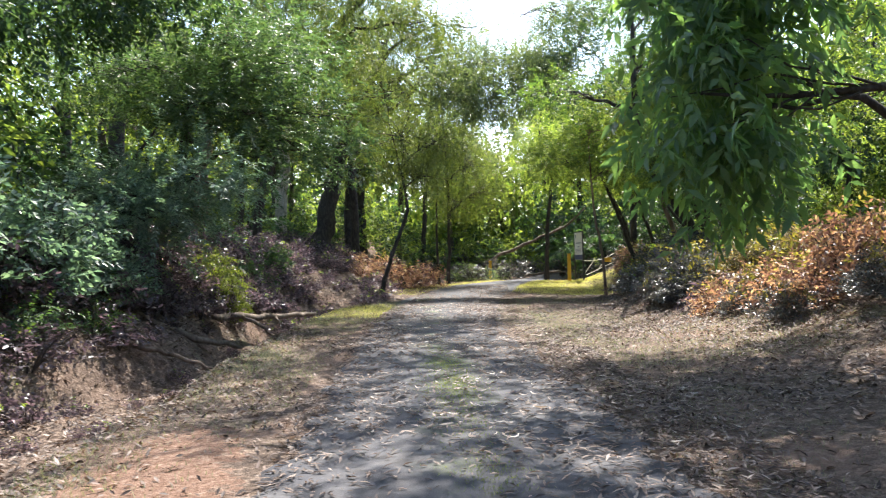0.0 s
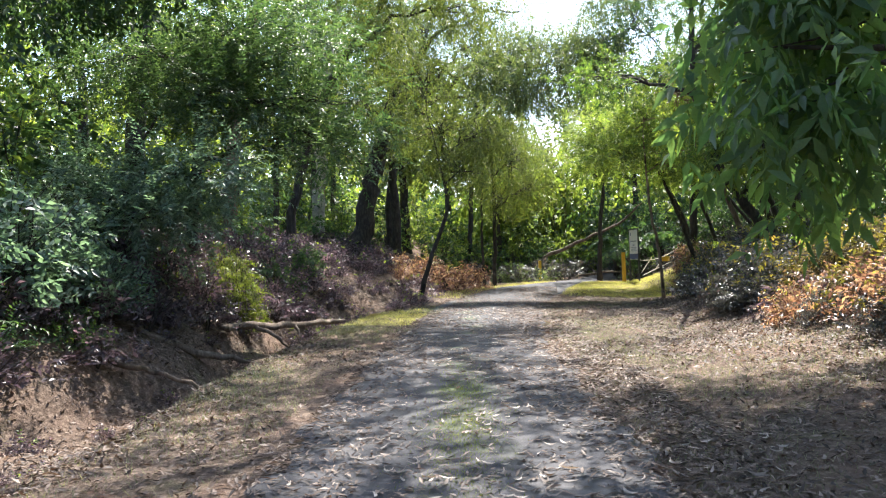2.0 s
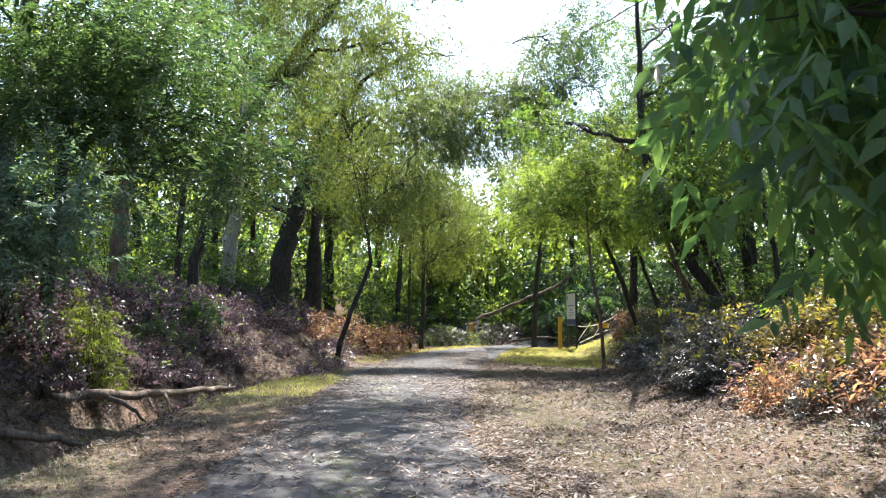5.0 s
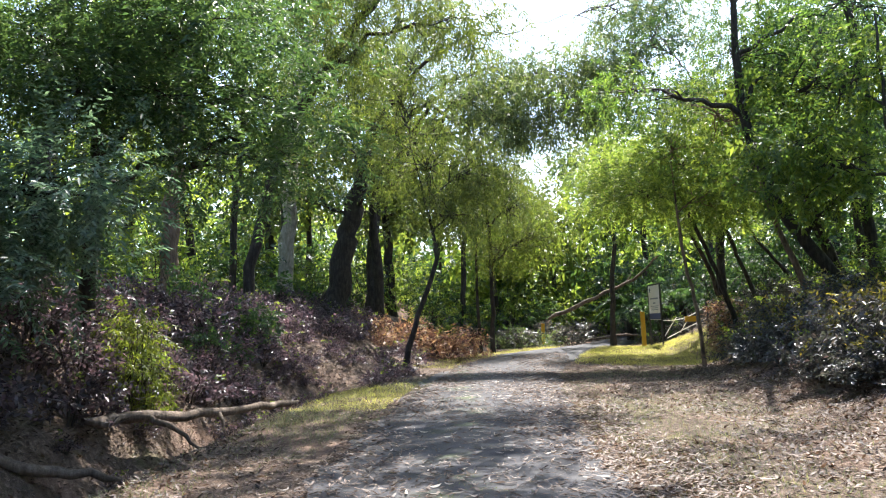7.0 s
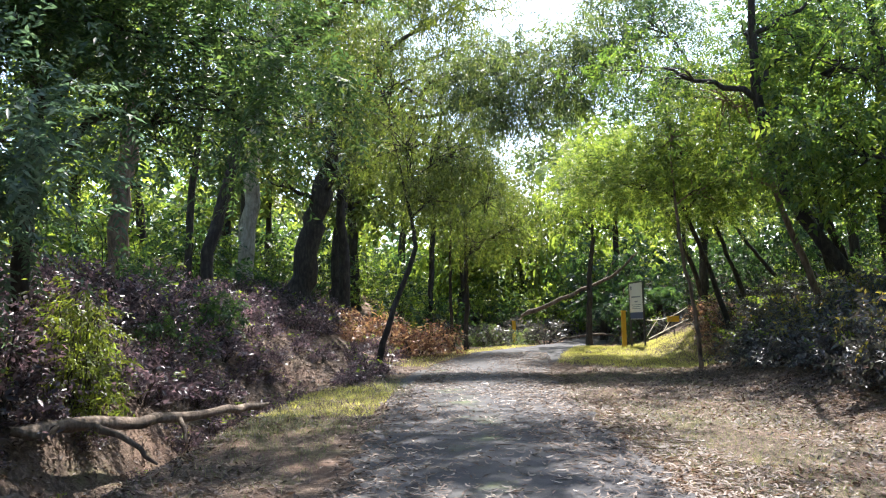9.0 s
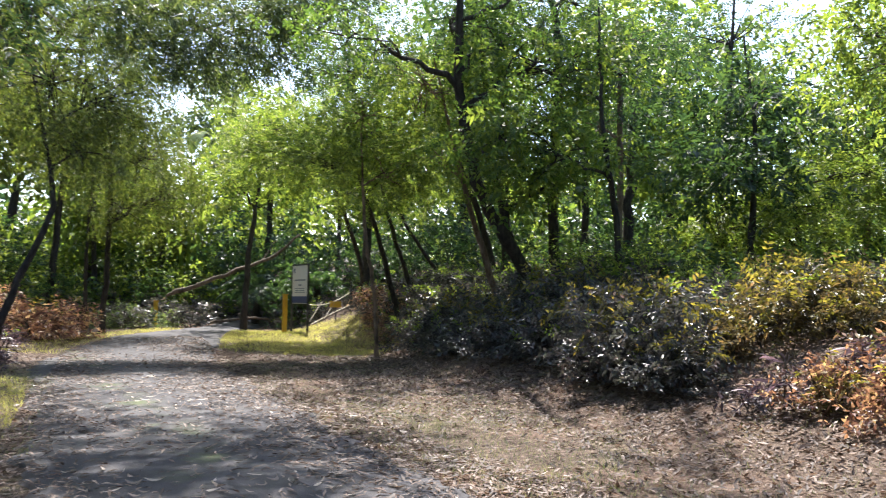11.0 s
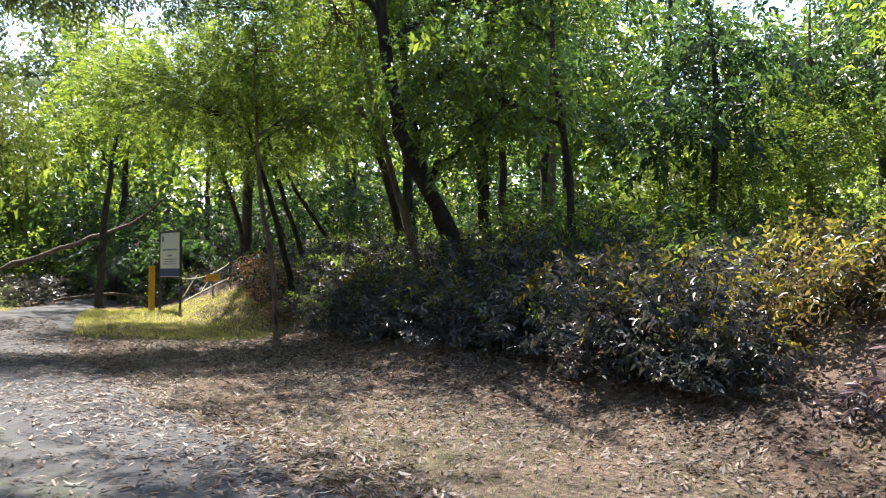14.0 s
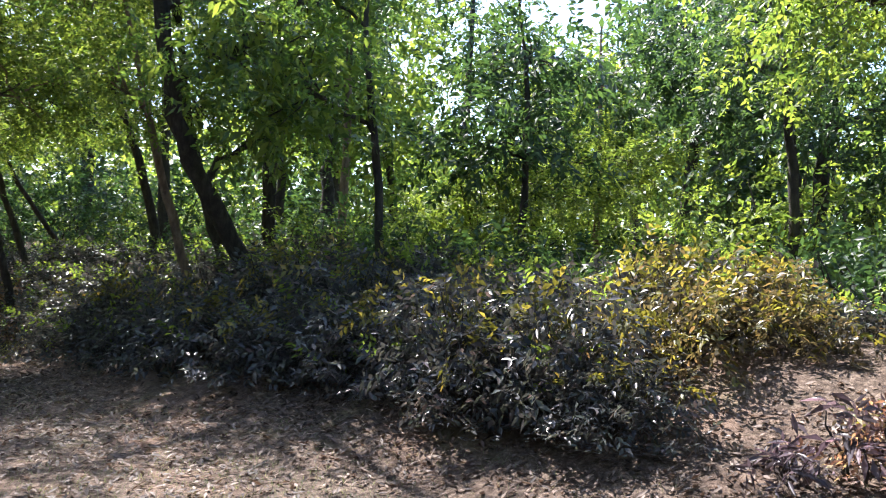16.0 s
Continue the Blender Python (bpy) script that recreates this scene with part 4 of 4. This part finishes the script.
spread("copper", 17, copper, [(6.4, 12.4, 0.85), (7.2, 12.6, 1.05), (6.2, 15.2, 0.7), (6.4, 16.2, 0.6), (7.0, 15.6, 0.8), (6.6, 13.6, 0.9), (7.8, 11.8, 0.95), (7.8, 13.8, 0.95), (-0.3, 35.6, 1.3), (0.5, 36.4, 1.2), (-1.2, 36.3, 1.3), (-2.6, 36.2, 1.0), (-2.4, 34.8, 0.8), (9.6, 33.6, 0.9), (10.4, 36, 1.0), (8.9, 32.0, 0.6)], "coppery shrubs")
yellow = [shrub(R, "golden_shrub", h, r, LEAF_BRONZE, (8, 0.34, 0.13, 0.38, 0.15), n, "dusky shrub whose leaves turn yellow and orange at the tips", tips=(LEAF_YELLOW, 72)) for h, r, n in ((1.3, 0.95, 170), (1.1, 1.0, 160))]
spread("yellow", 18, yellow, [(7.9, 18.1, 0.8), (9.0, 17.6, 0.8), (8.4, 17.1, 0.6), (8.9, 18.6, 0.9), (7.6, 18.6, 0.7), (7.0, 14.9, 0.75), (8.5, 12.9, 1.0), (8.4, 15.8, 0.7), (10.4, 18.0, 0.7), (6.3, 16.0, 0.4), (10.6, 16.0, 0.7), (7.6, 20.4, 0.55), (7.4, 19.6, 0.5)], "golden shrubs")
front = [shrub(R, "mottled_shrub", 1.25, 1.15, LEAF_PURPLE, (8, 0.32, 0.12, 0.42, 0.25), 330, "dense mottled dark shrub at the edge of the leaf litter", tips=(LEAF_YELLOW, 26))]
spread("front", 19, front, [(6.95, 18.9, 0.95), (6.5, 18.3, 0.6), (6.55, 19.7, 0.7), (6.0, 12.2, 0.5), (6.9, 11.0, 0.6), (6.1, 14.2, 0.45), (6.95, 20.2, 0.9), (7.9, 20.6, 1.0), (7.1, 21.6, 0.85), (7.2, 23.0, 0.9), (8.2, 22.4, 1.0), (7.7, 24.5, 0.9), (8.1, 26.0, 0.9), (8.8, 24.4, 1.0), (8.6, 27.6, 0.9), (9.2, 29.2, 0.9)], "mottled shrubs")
blue = [shrub(R, "pale_shrub", 2.5, 1.5, LEAF_BLUE, (8, 0.42, 0.14, 0.5, 0.15), 420, "tall pale blue-green shrub beside the ditch")]
spread("blue", 20, blue, [(-6.3, 12.9, 1.0), (-7.3, 11.4, 1.1), (-5.5, 14.6, 0.5), (-6.0, 14.2, 0.75)], "pale shrubs beside the ditch")
drape = [shrub(R, "draping_shrub", 1.6, 0.6, LEAF_DRAPE, (16, 0.5, 0.09, 0.36, 0.9), 150, "feathery green shrub draping down the bank")]
spread("drape", 21, drape, [(-4.45, 19.0, 0.8), (-4.85, 19.7, 0.95), (-5.3, 20.4, 1.0)], "draping shrubs on the bank")
spread("straps", 27, [shrub(R, "broad_leaved_plant", 0.55, 0.5, LEAF_MAROON, (6, 0.2, 0.22, 0.24, 0.3), 30, "plant with long dusky pinkish leaves at the verge", 5, "plant")], [(6.35, 16.5, 0.9), (6.9, 16.1, 1.0), (6.2, 17.0, 0.6)], "long-leaved plants at the verge")
spread("ferny", 28, [shrub(R, "feathery_shrub", 1.5, 1.2, LEAF_LIGHT, (14, 0.5, 0.09, 0.36, 0.25), 105, "feathery yellow-green shrub behind the dark undergrowth")], scatter(29, 16, 9.5, 15, 17, 26, 0.7, 1.15, lambda d, y: d > right_edge(y) + 3.6, 1.3), "feathery shrubs on the rise")
pale = [shrub(R, "flowering_shrub", 1.1, 0.9, LEAF_GREY, LOW, 150, "pale flowering shrub at the bend of the lane")]
spread("mound", 23, [shrub(R, "bank_shrub", 1.0, 1.0, LEAF_PURPLE, (8, 0.34, 0.13, 0.5, 0.15), 120, "dark shrub of the mound behind the sign")], scatter(24, 30, -4, 13, 43, 52, 0.8, 1.4, lambda d, y: True, 1.1), "shrubs behind the sign")
spread("pale", 22, pale, [(3.2, 43.6, 1.0), (4.3, 44.3, 0.9), (2.2, 43.2, 0.8), (5.2, 45, 0.8)], "pale shrubs at the bend")


# Fallen leaves and grass
def flat_leaves(rng, x, y, z, size, width=0.42, tilt=0.35):
    n = len(x)
    a = rng.uniform(0, 6.28, n)
    d = np.stack([np.cos(a), np.sin(a), rng.normal(size=n) * tilt], -1)
    up = unit(np.stack([rng.normal(size=n) * tilt, rng.normal(size=n) * tilt, np.ones(n)], -1))
    s = unit(np.cross(d, up))
    p = np.stack([x, y, z], -1)
    L = (size * rng.uniform(0.5, 1.3, n))[:, None]
    mid = p + up * L * 0.12
    v = np.stack([p - d * L * 0.5, mid - s * L * width * 0.5, p + d * L * 0.5 + up * L * 0.1, mid + s * L * width * 0.5], 1).reshape(-1, 3)
    q = np.arange(n)[:, None] * 4
    return v, np.concatenate([q + np.array([0, 1, 2]), q + np.array([0, 2, 3])])


def blades(rng, x, y, z, height, lean=0.5, width=0.1):
    n = len(x)
    a = rng.uniform(0, 6.28, n)
    h = (height * rng.uniform(0.4, 1.3, n))[:, None]
    p = np.stack([x, y, z], -1)
    side = np.stack([-np.sin(a), np.cos(a), np.zeros(n)], -1) * h * width
    tip = p + np.stack([np.cos(a) * lean, np.sin(a) * lean, np.ones(n)], -1) * h
    v = np.stack([p - side * 0.5, p + side * 0.5, tip], 1).reshape(-1, 3)
    return v, np.arange(3 * n).reshape(-1, 3)


def strewn(seed, n, d0, d1, y0, y1, keep=None):
    rng = np.random.default_rng(seed)
    y = rng.uniform(y0, y1, n)
    x = rng.uniform(d0, d1, n) + lane(y)
    if keep is not None:
        k = keep(x, y, rng)
        x, y = x[k], y[k]
    return rng, x, y


def patchy(scale, cut, soft=0.25):
    """Keeps places by slow waves, so that litter and grass lie in drifts."""
    def keep(x, y, rng):
        w = 0.5 + 0.25 * np.sin(scale * x * 1.3 + 0.7 * np.sin(scale * y)) + 0.25 * np.sin(scale * y * 0.9 + 1.7 * np.sin(0.6 * scale * x + 1))
        return w + rng.normal(size=len(x)) * soft > cut
    return keep


def lane_top(x, y):
    lo, hi = lane_edges(y)
    u = np.clip((x - (lo + hi) / 2) / ((hi - lo) / 2), -1, 1)
    return land(x, y) + 0.03 * (1 - u * u) + 0.028


def stuff(name, v, f, mat, label, category):
    return tagged(new(name, to_mesh(name, v, f, mat)), label, category, kind="stuff")


pieces = []
for seed, n, d0, d1, y0, y1, size, cut in ((31, 62000, 1.3, 7.4, 2, 33, 0.078, 0.28), (32, 18000, -3.4, -1.25, 2, 32, 0.075, 0.42), (33, 20000, -6.5, -3.0, 4, 30, 0.09, 0.12), (34, 14000, 5, 12, 10, 32, 0.09, 0.3)):
    rng, x, y = strewn(seed, n, d0, d1, y0, y1, patchy(1.1, cut))
    pieces.append(flat_leaves(rng, x, y, land(x, y) + 0.012, size, 0.34))
rng, x, y = strewn(35, 44000, -1.5, 2.4, 1, 36, lambda x, y, r: (np.abs(x - lane(y)) / 1.5) ** 1.5 + 0.22 * np.sin(2 * x + y) + 0.35 * r.normal(size=len(x)) > 0.3)
pieces.append(flat_leaves(rng, x, y, lane_top(x, y), 0.085, 0.26, 0.2))
v, f = joined(pieces)
stuff("leaf_litter", v, f, LEAF_DEAD, "dry brown and grey fallen leaves over verge and lane", "leaf litter")


def curled_leaves(rng, x, y, z, size, width):
    """Long thin leaves, curled sideways and lifted at the ends, each a strip of four quads."""
    n = len(x)
    a = rng.uniform(0, 6.28, n)
    L = size * rng.uniform(0.6, 1.3, n)
    curl = rng.normal(size=n) * 0.9
    s = np.linspace(-0.5, 0.5, 5)
    turn = a[:, None] + curl[:, None] * s * 2
    dx, dy = np.cos(turn), np.sin(turn)
    px = np.cumsum(dx, 1) * L[:, None] / 5
    py = np.cumsum(dy, 1) * L[:, None] / 5
    lift = (rng.uniform(0.2, 0.9, n)[:, None] * s ** 2) * L[:, None] * 0.6
    mid = np.stack([x[:, None] + px, y[:, None] + py, z[:, None] + lift], -1)
    w = (L[:, None] * width * (1 - (2 * s) ** 2 * 0.85))[..., None] * 0.5
    side = np.stack([-dy, dx, rng.normal(size=(n, 1)) * 0.35 + 0 * dx], -1)
    v = np.stack([mid - side * w, mid + side * w], 2).reshape(-1, 3)
    q = np.arange(n)[:, None, None] * 10 + np.arange(4)[None, :, None] * 2
    return v, (q + np.array([0, 1, 3, 2])).reshape(-1, 4)


rng, x, y = strewn(36, 2600, -1.6, 2.6, 6, 30, patchy(0.9, 0.5, 0.18))
v, f = curled_leaves(rng, x, y, lane_top(x, y) + 0.004, 0.16, 0.13)
stuff("curled_leaves", v, f, LEAF_STRAW, "long thin curled pale leaves fallen on the lane", "leaf litter")
pieces = []
for seed, n, d0, d1, y0, y1, h, cut in ((41, 60000, 1.5, 5.6, 3, 33, 0.05, 0.52), (42, 34000, -3.2, -1.7, 3, 30, 0.06, 0.45), (43, 5000, -3.1, -1.2, 19, 27, 0.08, 0.3), (44, 9000, -3.4, -2.5, 4, 22, 0.07, 0.4), (45, 9000, 2.5, 6.2, 10, 17, 0.07, 0.35), (46, 38000, 1.8, 4.8, 13, 29, 0.05, 0.4)):
    rng, x, y = strewn(seed, n, d0, d1, y0, y1, patchy(0.8, cut))
    pieces.append(blades(rng, x, y, land(x, y) - 0.005, h, 0.9))
v, f = joined(pieces)
stuff("verge_grass", v, f, GRASS, "thin dry green grass on the verges", "grass")
pieces = []
rng, x, y = strewn(51, 56000, 0.5, 8.5, 30, 40.5, lambda x, y, r: (x > lane_edges(y)[1] - 0.1) & (((x - 7.2) / 3.2) ** 2 + ((y - 35.2) / 4.8) ** 2 + 0.15 * r.normal(size=len(x)) < 1))
pieces.append(blades(rng, x, y, land(x, y) - 0.005, 0.09, 0.7))
rng, x, y = strewn(52, 16000, -3.2, 2.2, 32.5, 43, lambda x, y, r: (x < lane_edges(y)[0] + 0.05) & (x > lane_edges(y)[0] - 1.3))
pieces.append(blades(rng, x, y, land(x, y) - 0.005, 0.09, 0.7))
rng, x, y = strewn(53, 6000, -3.3, -1.5, 21, 26.5, lambda x, y, r: x < lane_edges(y)[0] + 0.02)
pieces.append(blades(rng, x, y, land(x, y) - 0.005, 0.08, 0.7))
v, f = joined(pieces)
stuff("lawn_grass", v, f, LAWN, "short yellow-green grass around the sign", "grass")


rng = np.random.default_rng(54)
x, y = np.concatenate([rng.normal(0.45, 0.2, 9000), rng.normal(0.5, 0.14, 1500)]), np.concatenate([rng.normal(9.8, 1.6, 9000), rng.normal(5.6, 0.7, 1500)])
v, f = blades(rng, x, y, lane_top(x, y) - 0.012, 0.02, 1.0, 0.3)
stuff("moss", v, f, LEAF_DRAPE, "yellow-green moss along the middle of the lane", "moss")


# Fallen wood
def log(name, points, r0, r1, mat, label, seed, stubs=()):
    rng = np.random.default_rng(seed)
    root = new(name)
    root.location = points[0]
    base = np.array(points[0], float)
    line = smooth_line(points, 16)
    line[1:-1] += rng.normal(size=(14, 3)) * r0 * 0.22
    v, f = tube(line - base, np.concatenate([[r0 * 0.5], np.linspace(r0, r1, 14), [r1 * 0.4]]), 9, rng, 0.07)
    np_part("stem", v, f, mat, root, smooth=True)
    for at, tip, r in stubs:
        p = line[int(at * 15)]
        v, f = tube(bent(p, tip, 7, 0.04, rng, 0.06) - base, np.linspace(r, r * 0.35, 7), 6)
        np_part("side_branch", v, f, mat, root, smooth=True)
    return tagged(root, label, "log")


log("fallen_log", [(-4.4, 17.0, 0.42), (-4.1, 18.0, 0.34), (-3.6, 19.6, 0.2), (-3.2, 21.4, 0.12), (-2.9, 23.0, 0.05)], 0.085, 0.06, DEADWOOD, "grey weathered log lying across the ditch", 201,
    [(0.3, (-3.3, 18.2, -0.15), 0.06), (0.55, (-3.3, 19.4, -0.1), 0.045)])
log("fallen_branch", [(-5.6, 14.9, 0.75), (-4.9, 15.2, 0.35), (-4.2, 15.7, 0.0), (-3.6, 16.3, -0.2)], 0.09, 0.05, DEADWOOD, "dark fallen branch in the ditch", 202, [(0.5, (-4.4, 14.6, -0.2), 0.03)])
log("fallen_branch", [(-5.0, 13.2, 0.3), (-4.4, 13.6, 0.05), (-3.6, 13.9, -0.3)], 0.05, 0.03, DEADWOOD, "thin dead branch in the ditch", 203)
log("leaning_branch", [(4.6, 43.5, 1.6), (6.2, 42.6, 2.3), (8.4, 41.8, 3.2), (9.4, 41.4, 4.2)], 0.1, 0.05, DEADWOOD, "long dead branch leaning across behind the lane's bend", 204, [(0.6, (8.6, 42.2, 3.9), 0.03)])
log("fallen_branch", [(6.2, 43, 0.55), (8, 43.2, 0.75), (9.6, 43.6, 0.6)], 0.06, 0.04, DEADWOOD, "dead branch lying beyond the sign", 205)


# The sign and its posts
def slab(name, parent, mat, size, at, turn=0.0, bevel=0.008, label=""):
    bm = bmesh.new()
    bmesh.ops.create_cube(bm, size=1)
    bmesh.ops.scale(bm, vec=size, verts=bm.verts)
    bmesh.ops.bevel(bm, geom=list(bm.edges), offset=min(bevel, 0.4 * min(size)), segments=2, affect="EDGES")
    bmesh.ops.rotate(bm, cent=(0, 0, 0), matrix=Matrix.Rotation(turn, 3, "Z"), verts=bm.verts)
    bmesh.ops.translate(bm, vec=at, verts=bm.verts)
    me = bpy.data.meshes.new(name)
    bm.to_mesh(me)
    bm.free()
    me.materials.append(mat)
    ob = new(name, me)
    ob.parent = parent
    if label:
        tagged(ob, label)
    return ob


def info_sign(x, y, turn):
    """A board between two posts, built along its own x axis and facing its own -y."""
    root = new("information_sign")
    root.matrix_basis = Matrix.Translation((x, y, gz(x, y))) @ Matrix.Rotation(turn, 4, "Z")
    w, top, low = 1.36, 2.4, 1.02
    for sx in (-w / 2 - 0.03, w / 2 + 0.03):
        slab("post", root, STEEL_DARK, (0.06, 0.06, top + 0.3), (sx, 0, top / 2 - 0.12))
    slab("top_rail", root, STEEL_DARK, (w, 0.05, 0.05), (0, 0, top + 0.01))
    board = slab("board", root, SIGN_WHITE, (w - 0.004, 0.03, top - low - 0.02), (0, 0, (top + low) / 2 - 0.01), label="white printed board")
    slab("blue_band", board, SIGN_BLUE, (w - 0.03, 0.008, 0.24), (0, -0.018, low + 0.14), label="dark blue band")
    slab("emblem", board, SIGN_BLUE, (0.1, 0.008, 0.16), (-w / 2 + 0.2, -0.018, top - 0.2), bevel=0.03, label="dark emblem")
    for z, n, h in ((1.86, 0.95, 0.055), (1.68, 0.3, 0.05), (1.56, 0.9, 0.025), (1.49, 0.8, 0.025), (1.42, 0.85, 0.025)):
        slab("text_bar", board, SIGN_GREY, (n, 0.006, h), (0, -0.017, z), bevel=0.003)
    return tagged(root, "white information sign with a blue foot on two dark posts", "sign")


info_sign(8.18, 37.85, radians(-96 + 10))


def yellow_post(x, y, h, label):
    root = new("yellow_post")
    root.location = (x, y, gz(x, y))
    slab("shaft", root, YELLOW, (0.15, 0.15, h + 0.3), (0, 0, h / 2 - 0.15), 0.15, 0.02)
    slab("cap", root, YELLOW, (0.17, 0.17, 0.05), (0, 0, h + 0.022), 0.15, 0.015)
    return tagged(root, label, "post")


yellow_post(7.75, 38.2, 1.35, "square yellow-painted timber post beside the sign")
yellow_post(4.55, 45.6, 1.0, "yellow-painted post at the lane's bend")


def barrier():
    root = new("rope_barrier")
    a, b = Vector((8.3, 37.2, gz(8.3, 37.2) + 0.95)), Vector((10.3, 38.2, gz(10.3, 38.2) + 0.75))
    root.location = a
    pts = [np.array(a.lerp(b, s / 10)) - np.array(a) - np.array([0, 0, 0.18 * 4 * (s / 10) * (1 - s / 10)]) for s in range(11)]
    v, f = tube(pts, np.full(11, 0.014), 6)
    np_part("rope", v, f, TAPE, root, "pale rope", True)
    d = b - a
    slab("end_post", root, STEEL_DARK, (0.07, 0.07, 1.3), (d.x, d.y, d.z - 0.5))
    slab("yellow_panel", root, YELLOW, (0.6, 0.03, 0.22), (d.x * 0.62, d.y * 0.62, d.z * 0.62 - 0.3), 0.45, label="yellow marker panel")
    slab("panel_leg", root, STEEL_DARK, (0.04, 0.04, 0.7), (d.x * 0.62 + 0.03, d.y * 0.62 + 0.05, d.z * 0.62 - 0.62), 0.45)
    for lo, hi in (((0.05, -0.72), (1.0, -0.5)), ((0.02, -0.6), (0.3, -0.05)), ((0.36, -0.68), (0.66, -0.12))):
        p, q = (np.array((d.x * k, d.y * k, d.z * k + h)) for k, h in (lo, hi))
        v, f = tube([p, 0.5 * (p + q) + np.array([0, 0, 0.02]), q], [0.015, 0.016, 0.014], 6)
        np_part("rail", v, f, TAPE, root, "pale weathered rail", True)
    return tagged(root, "sagging pale rope barrier with a yellow panel beside the sign", "barrier")


barrier()


# Large-leaved plants beyond the bend
def palm(x, y, h, n, length, seed, label):
    rng = np.random.default_rng(seed)
    root = new("palm")
    root.location = (x, y, gz(x, y))
    v, f = tube([(0, 0, -0.2), (0.02, 0, h * 0.5), (0, 0.03, h)], [0.2, 0.16, 0.12], 9)
    np_part("trunk", v, f, BARK_DARK, root, smooth=True)
    for i in range(n):
        a = 2.4 * i
        e = rng.uniform(0.2, 1.2)
        s = np.linspace(0, 1, 12)
        out = length * s * math.cos(e) * 1.05
        z = h + length * (s * math.sin(e) - 0.75 * s * s)
        line = np.stack([out * math.cos(a), out * math.sin(a), z], -1)
        t = unit(np.gradient(line, axis=0))
        side = unit(np.cross(t, [0, 0, 1.0]))
        stem = tube(line, np.linspace(0.022, 0.005, 12), 4)
        vv, ff = [], []
        k = 0
        for q in np.linspace(0.12, 0.98, 26):
            p = np.array([np.interp(q, s, line[:, c]) for c in range(3)])
            tt, sd = t[int(q * 11)], side[int(q * 11)]
            for sg in (-1, 1):
                ln = length * 0.24 * math.sin(math.pi * min(1, q * 0.8 + 0.2)) + 0.06
                tip = p + (sd * sg * 0.85 + tt * 0.55 - np.array([0, 0, 0.35])) * ln
                mid = (p + tip) / 2 + np.array([0, 0, 0.04])
                w = tt * ln * 0.055
                vv += [p, mid + w, tip, mid - w]
                ff += [(k, k + 1, k + 2), (k, k + 2, k + 3)]
                k += 4
        frond = np_part("frond", stem[0], stem[1], LEAF_FERN, root)
        np_part("leaflet_fringe", np.array(vv), np.array(ff), LEAF_DARK, frond)
    return tagged(root, label, "palm")


palm(8.8, 45.5, 1.6, 17, 2.4, 301, "low palm with arching dark fronds")
palm(10.6, 42.6, 1.3, 15, 2.0, 302, "low palm with arching dark fronds")


def banana(x, y, stems, label):
    root = new("banana_plant")
    root.location = (x, y, gz(x, y))
    for i, (dx, dy, h, a, L) in enumerate(stems):
        v, f = tube([(dx * 0.2, dy * 0.2, -0.2), (dx * 0.5, dy * 0.5, h * 0.5), (dx, dy, h)], [0.13, 0.09, 0.03], 8)
        st = np_part("stalk", v, f, LEAF_LIGHT, root, smooth=True)
        n = 14
        s = np.linspace(0, 1, n)
        r = L * (s * 0.22 + 0.25 * s * s)
        mid = np.stack([dx + r * math.cos(a), dy + r * math.sin(a), h - 0.05 + L * (s - 0.3 * s * s)], -1)
        w = 0.24 * L * np.sin(np.pi * np.clip(s * 0.93 + 0.05, 0, 1)) ** 0.6
        sd = np.array([-math.sin(a), math.cos(a), 0.1])
        up = np.array([-math.cos(a), -math.sin(a), 0.3]) * 0.25
        rows = np.stack([mid - sd * w[:, None] + up * w[:, None], mid, mid + sd * w[:, None] + up * w[:, None]], 1).reshape(-1, 3)
        ff = [(3 * k + c, 3 * k + c + 1, 3 * k + c + 4, 3 * k + c + 3) for k in range(n - 1) for c in (0, 1)]
        np_part("blade", rows, np.array(ff), LEAF_LIGHT, st, "broad bright yellow-green leaf")
    return tagged(root, label, "plant")


banana(7.0, 51.5, [(0, 0, 7.8, 0.6, 1.9), (0.9, 0.2, 7.4, 2.4, 1.7), (0.5, -0.6, 3.8, 5.2, 1.6), (-0.7, 0.3, 5.2, 3.0, 1.6), (1.3, -0.4, 4.6, 0.2, 1.5)], "tall banana plant with broad sunlit leaves")


# Far woods that close the view between the trunks
def far_woods(seed, n, r0, r1, high, gap_high, leaf, mat, label):
    rng = np.random.default_rng(seed)
    a = rng.uniform(0, 2 * np.pi, n)
    rad = rng.uniform(r0, r1, n)
    x, y = rad * np.sin(a), 22 + rad * np.cos(a)
    off = np.abs((a + np.pi) % (2 * np.pi) - np.pi - 0.14)
    top = np.where(off < 0.2, gap_high, high) * (0.8 + 0.2 * np.sin(23 * a) * np.sin(9 * a + 1))
    z = land(x, y) + top * rng.uniform(0, 1, n) ** 1.2
    v, f = sprays(rng, np.stack([x, y, z], -1), unit(np.stack([-np.sin(a), -np.cos(a), 0.3 + 0 * a], -1)), 6, 2 * leaf, leaf, 0.5, 0.3)
    stuff("far_woods", v, f, mat, label, "woods")


# sunlit ring before a shaded one, both by leaf colour
far_woods(901, 10000, 36, 52, 9.0, 5.5, 0.55, LEAF_LIGHT, "dense leafy woods in the distance, coloured as sunlit")
far_woods(902, 11500, 50, 60, 14.0, 8.0, 1.0, LEAF_DARK, "dense woods in the distance, coloured as shaded")
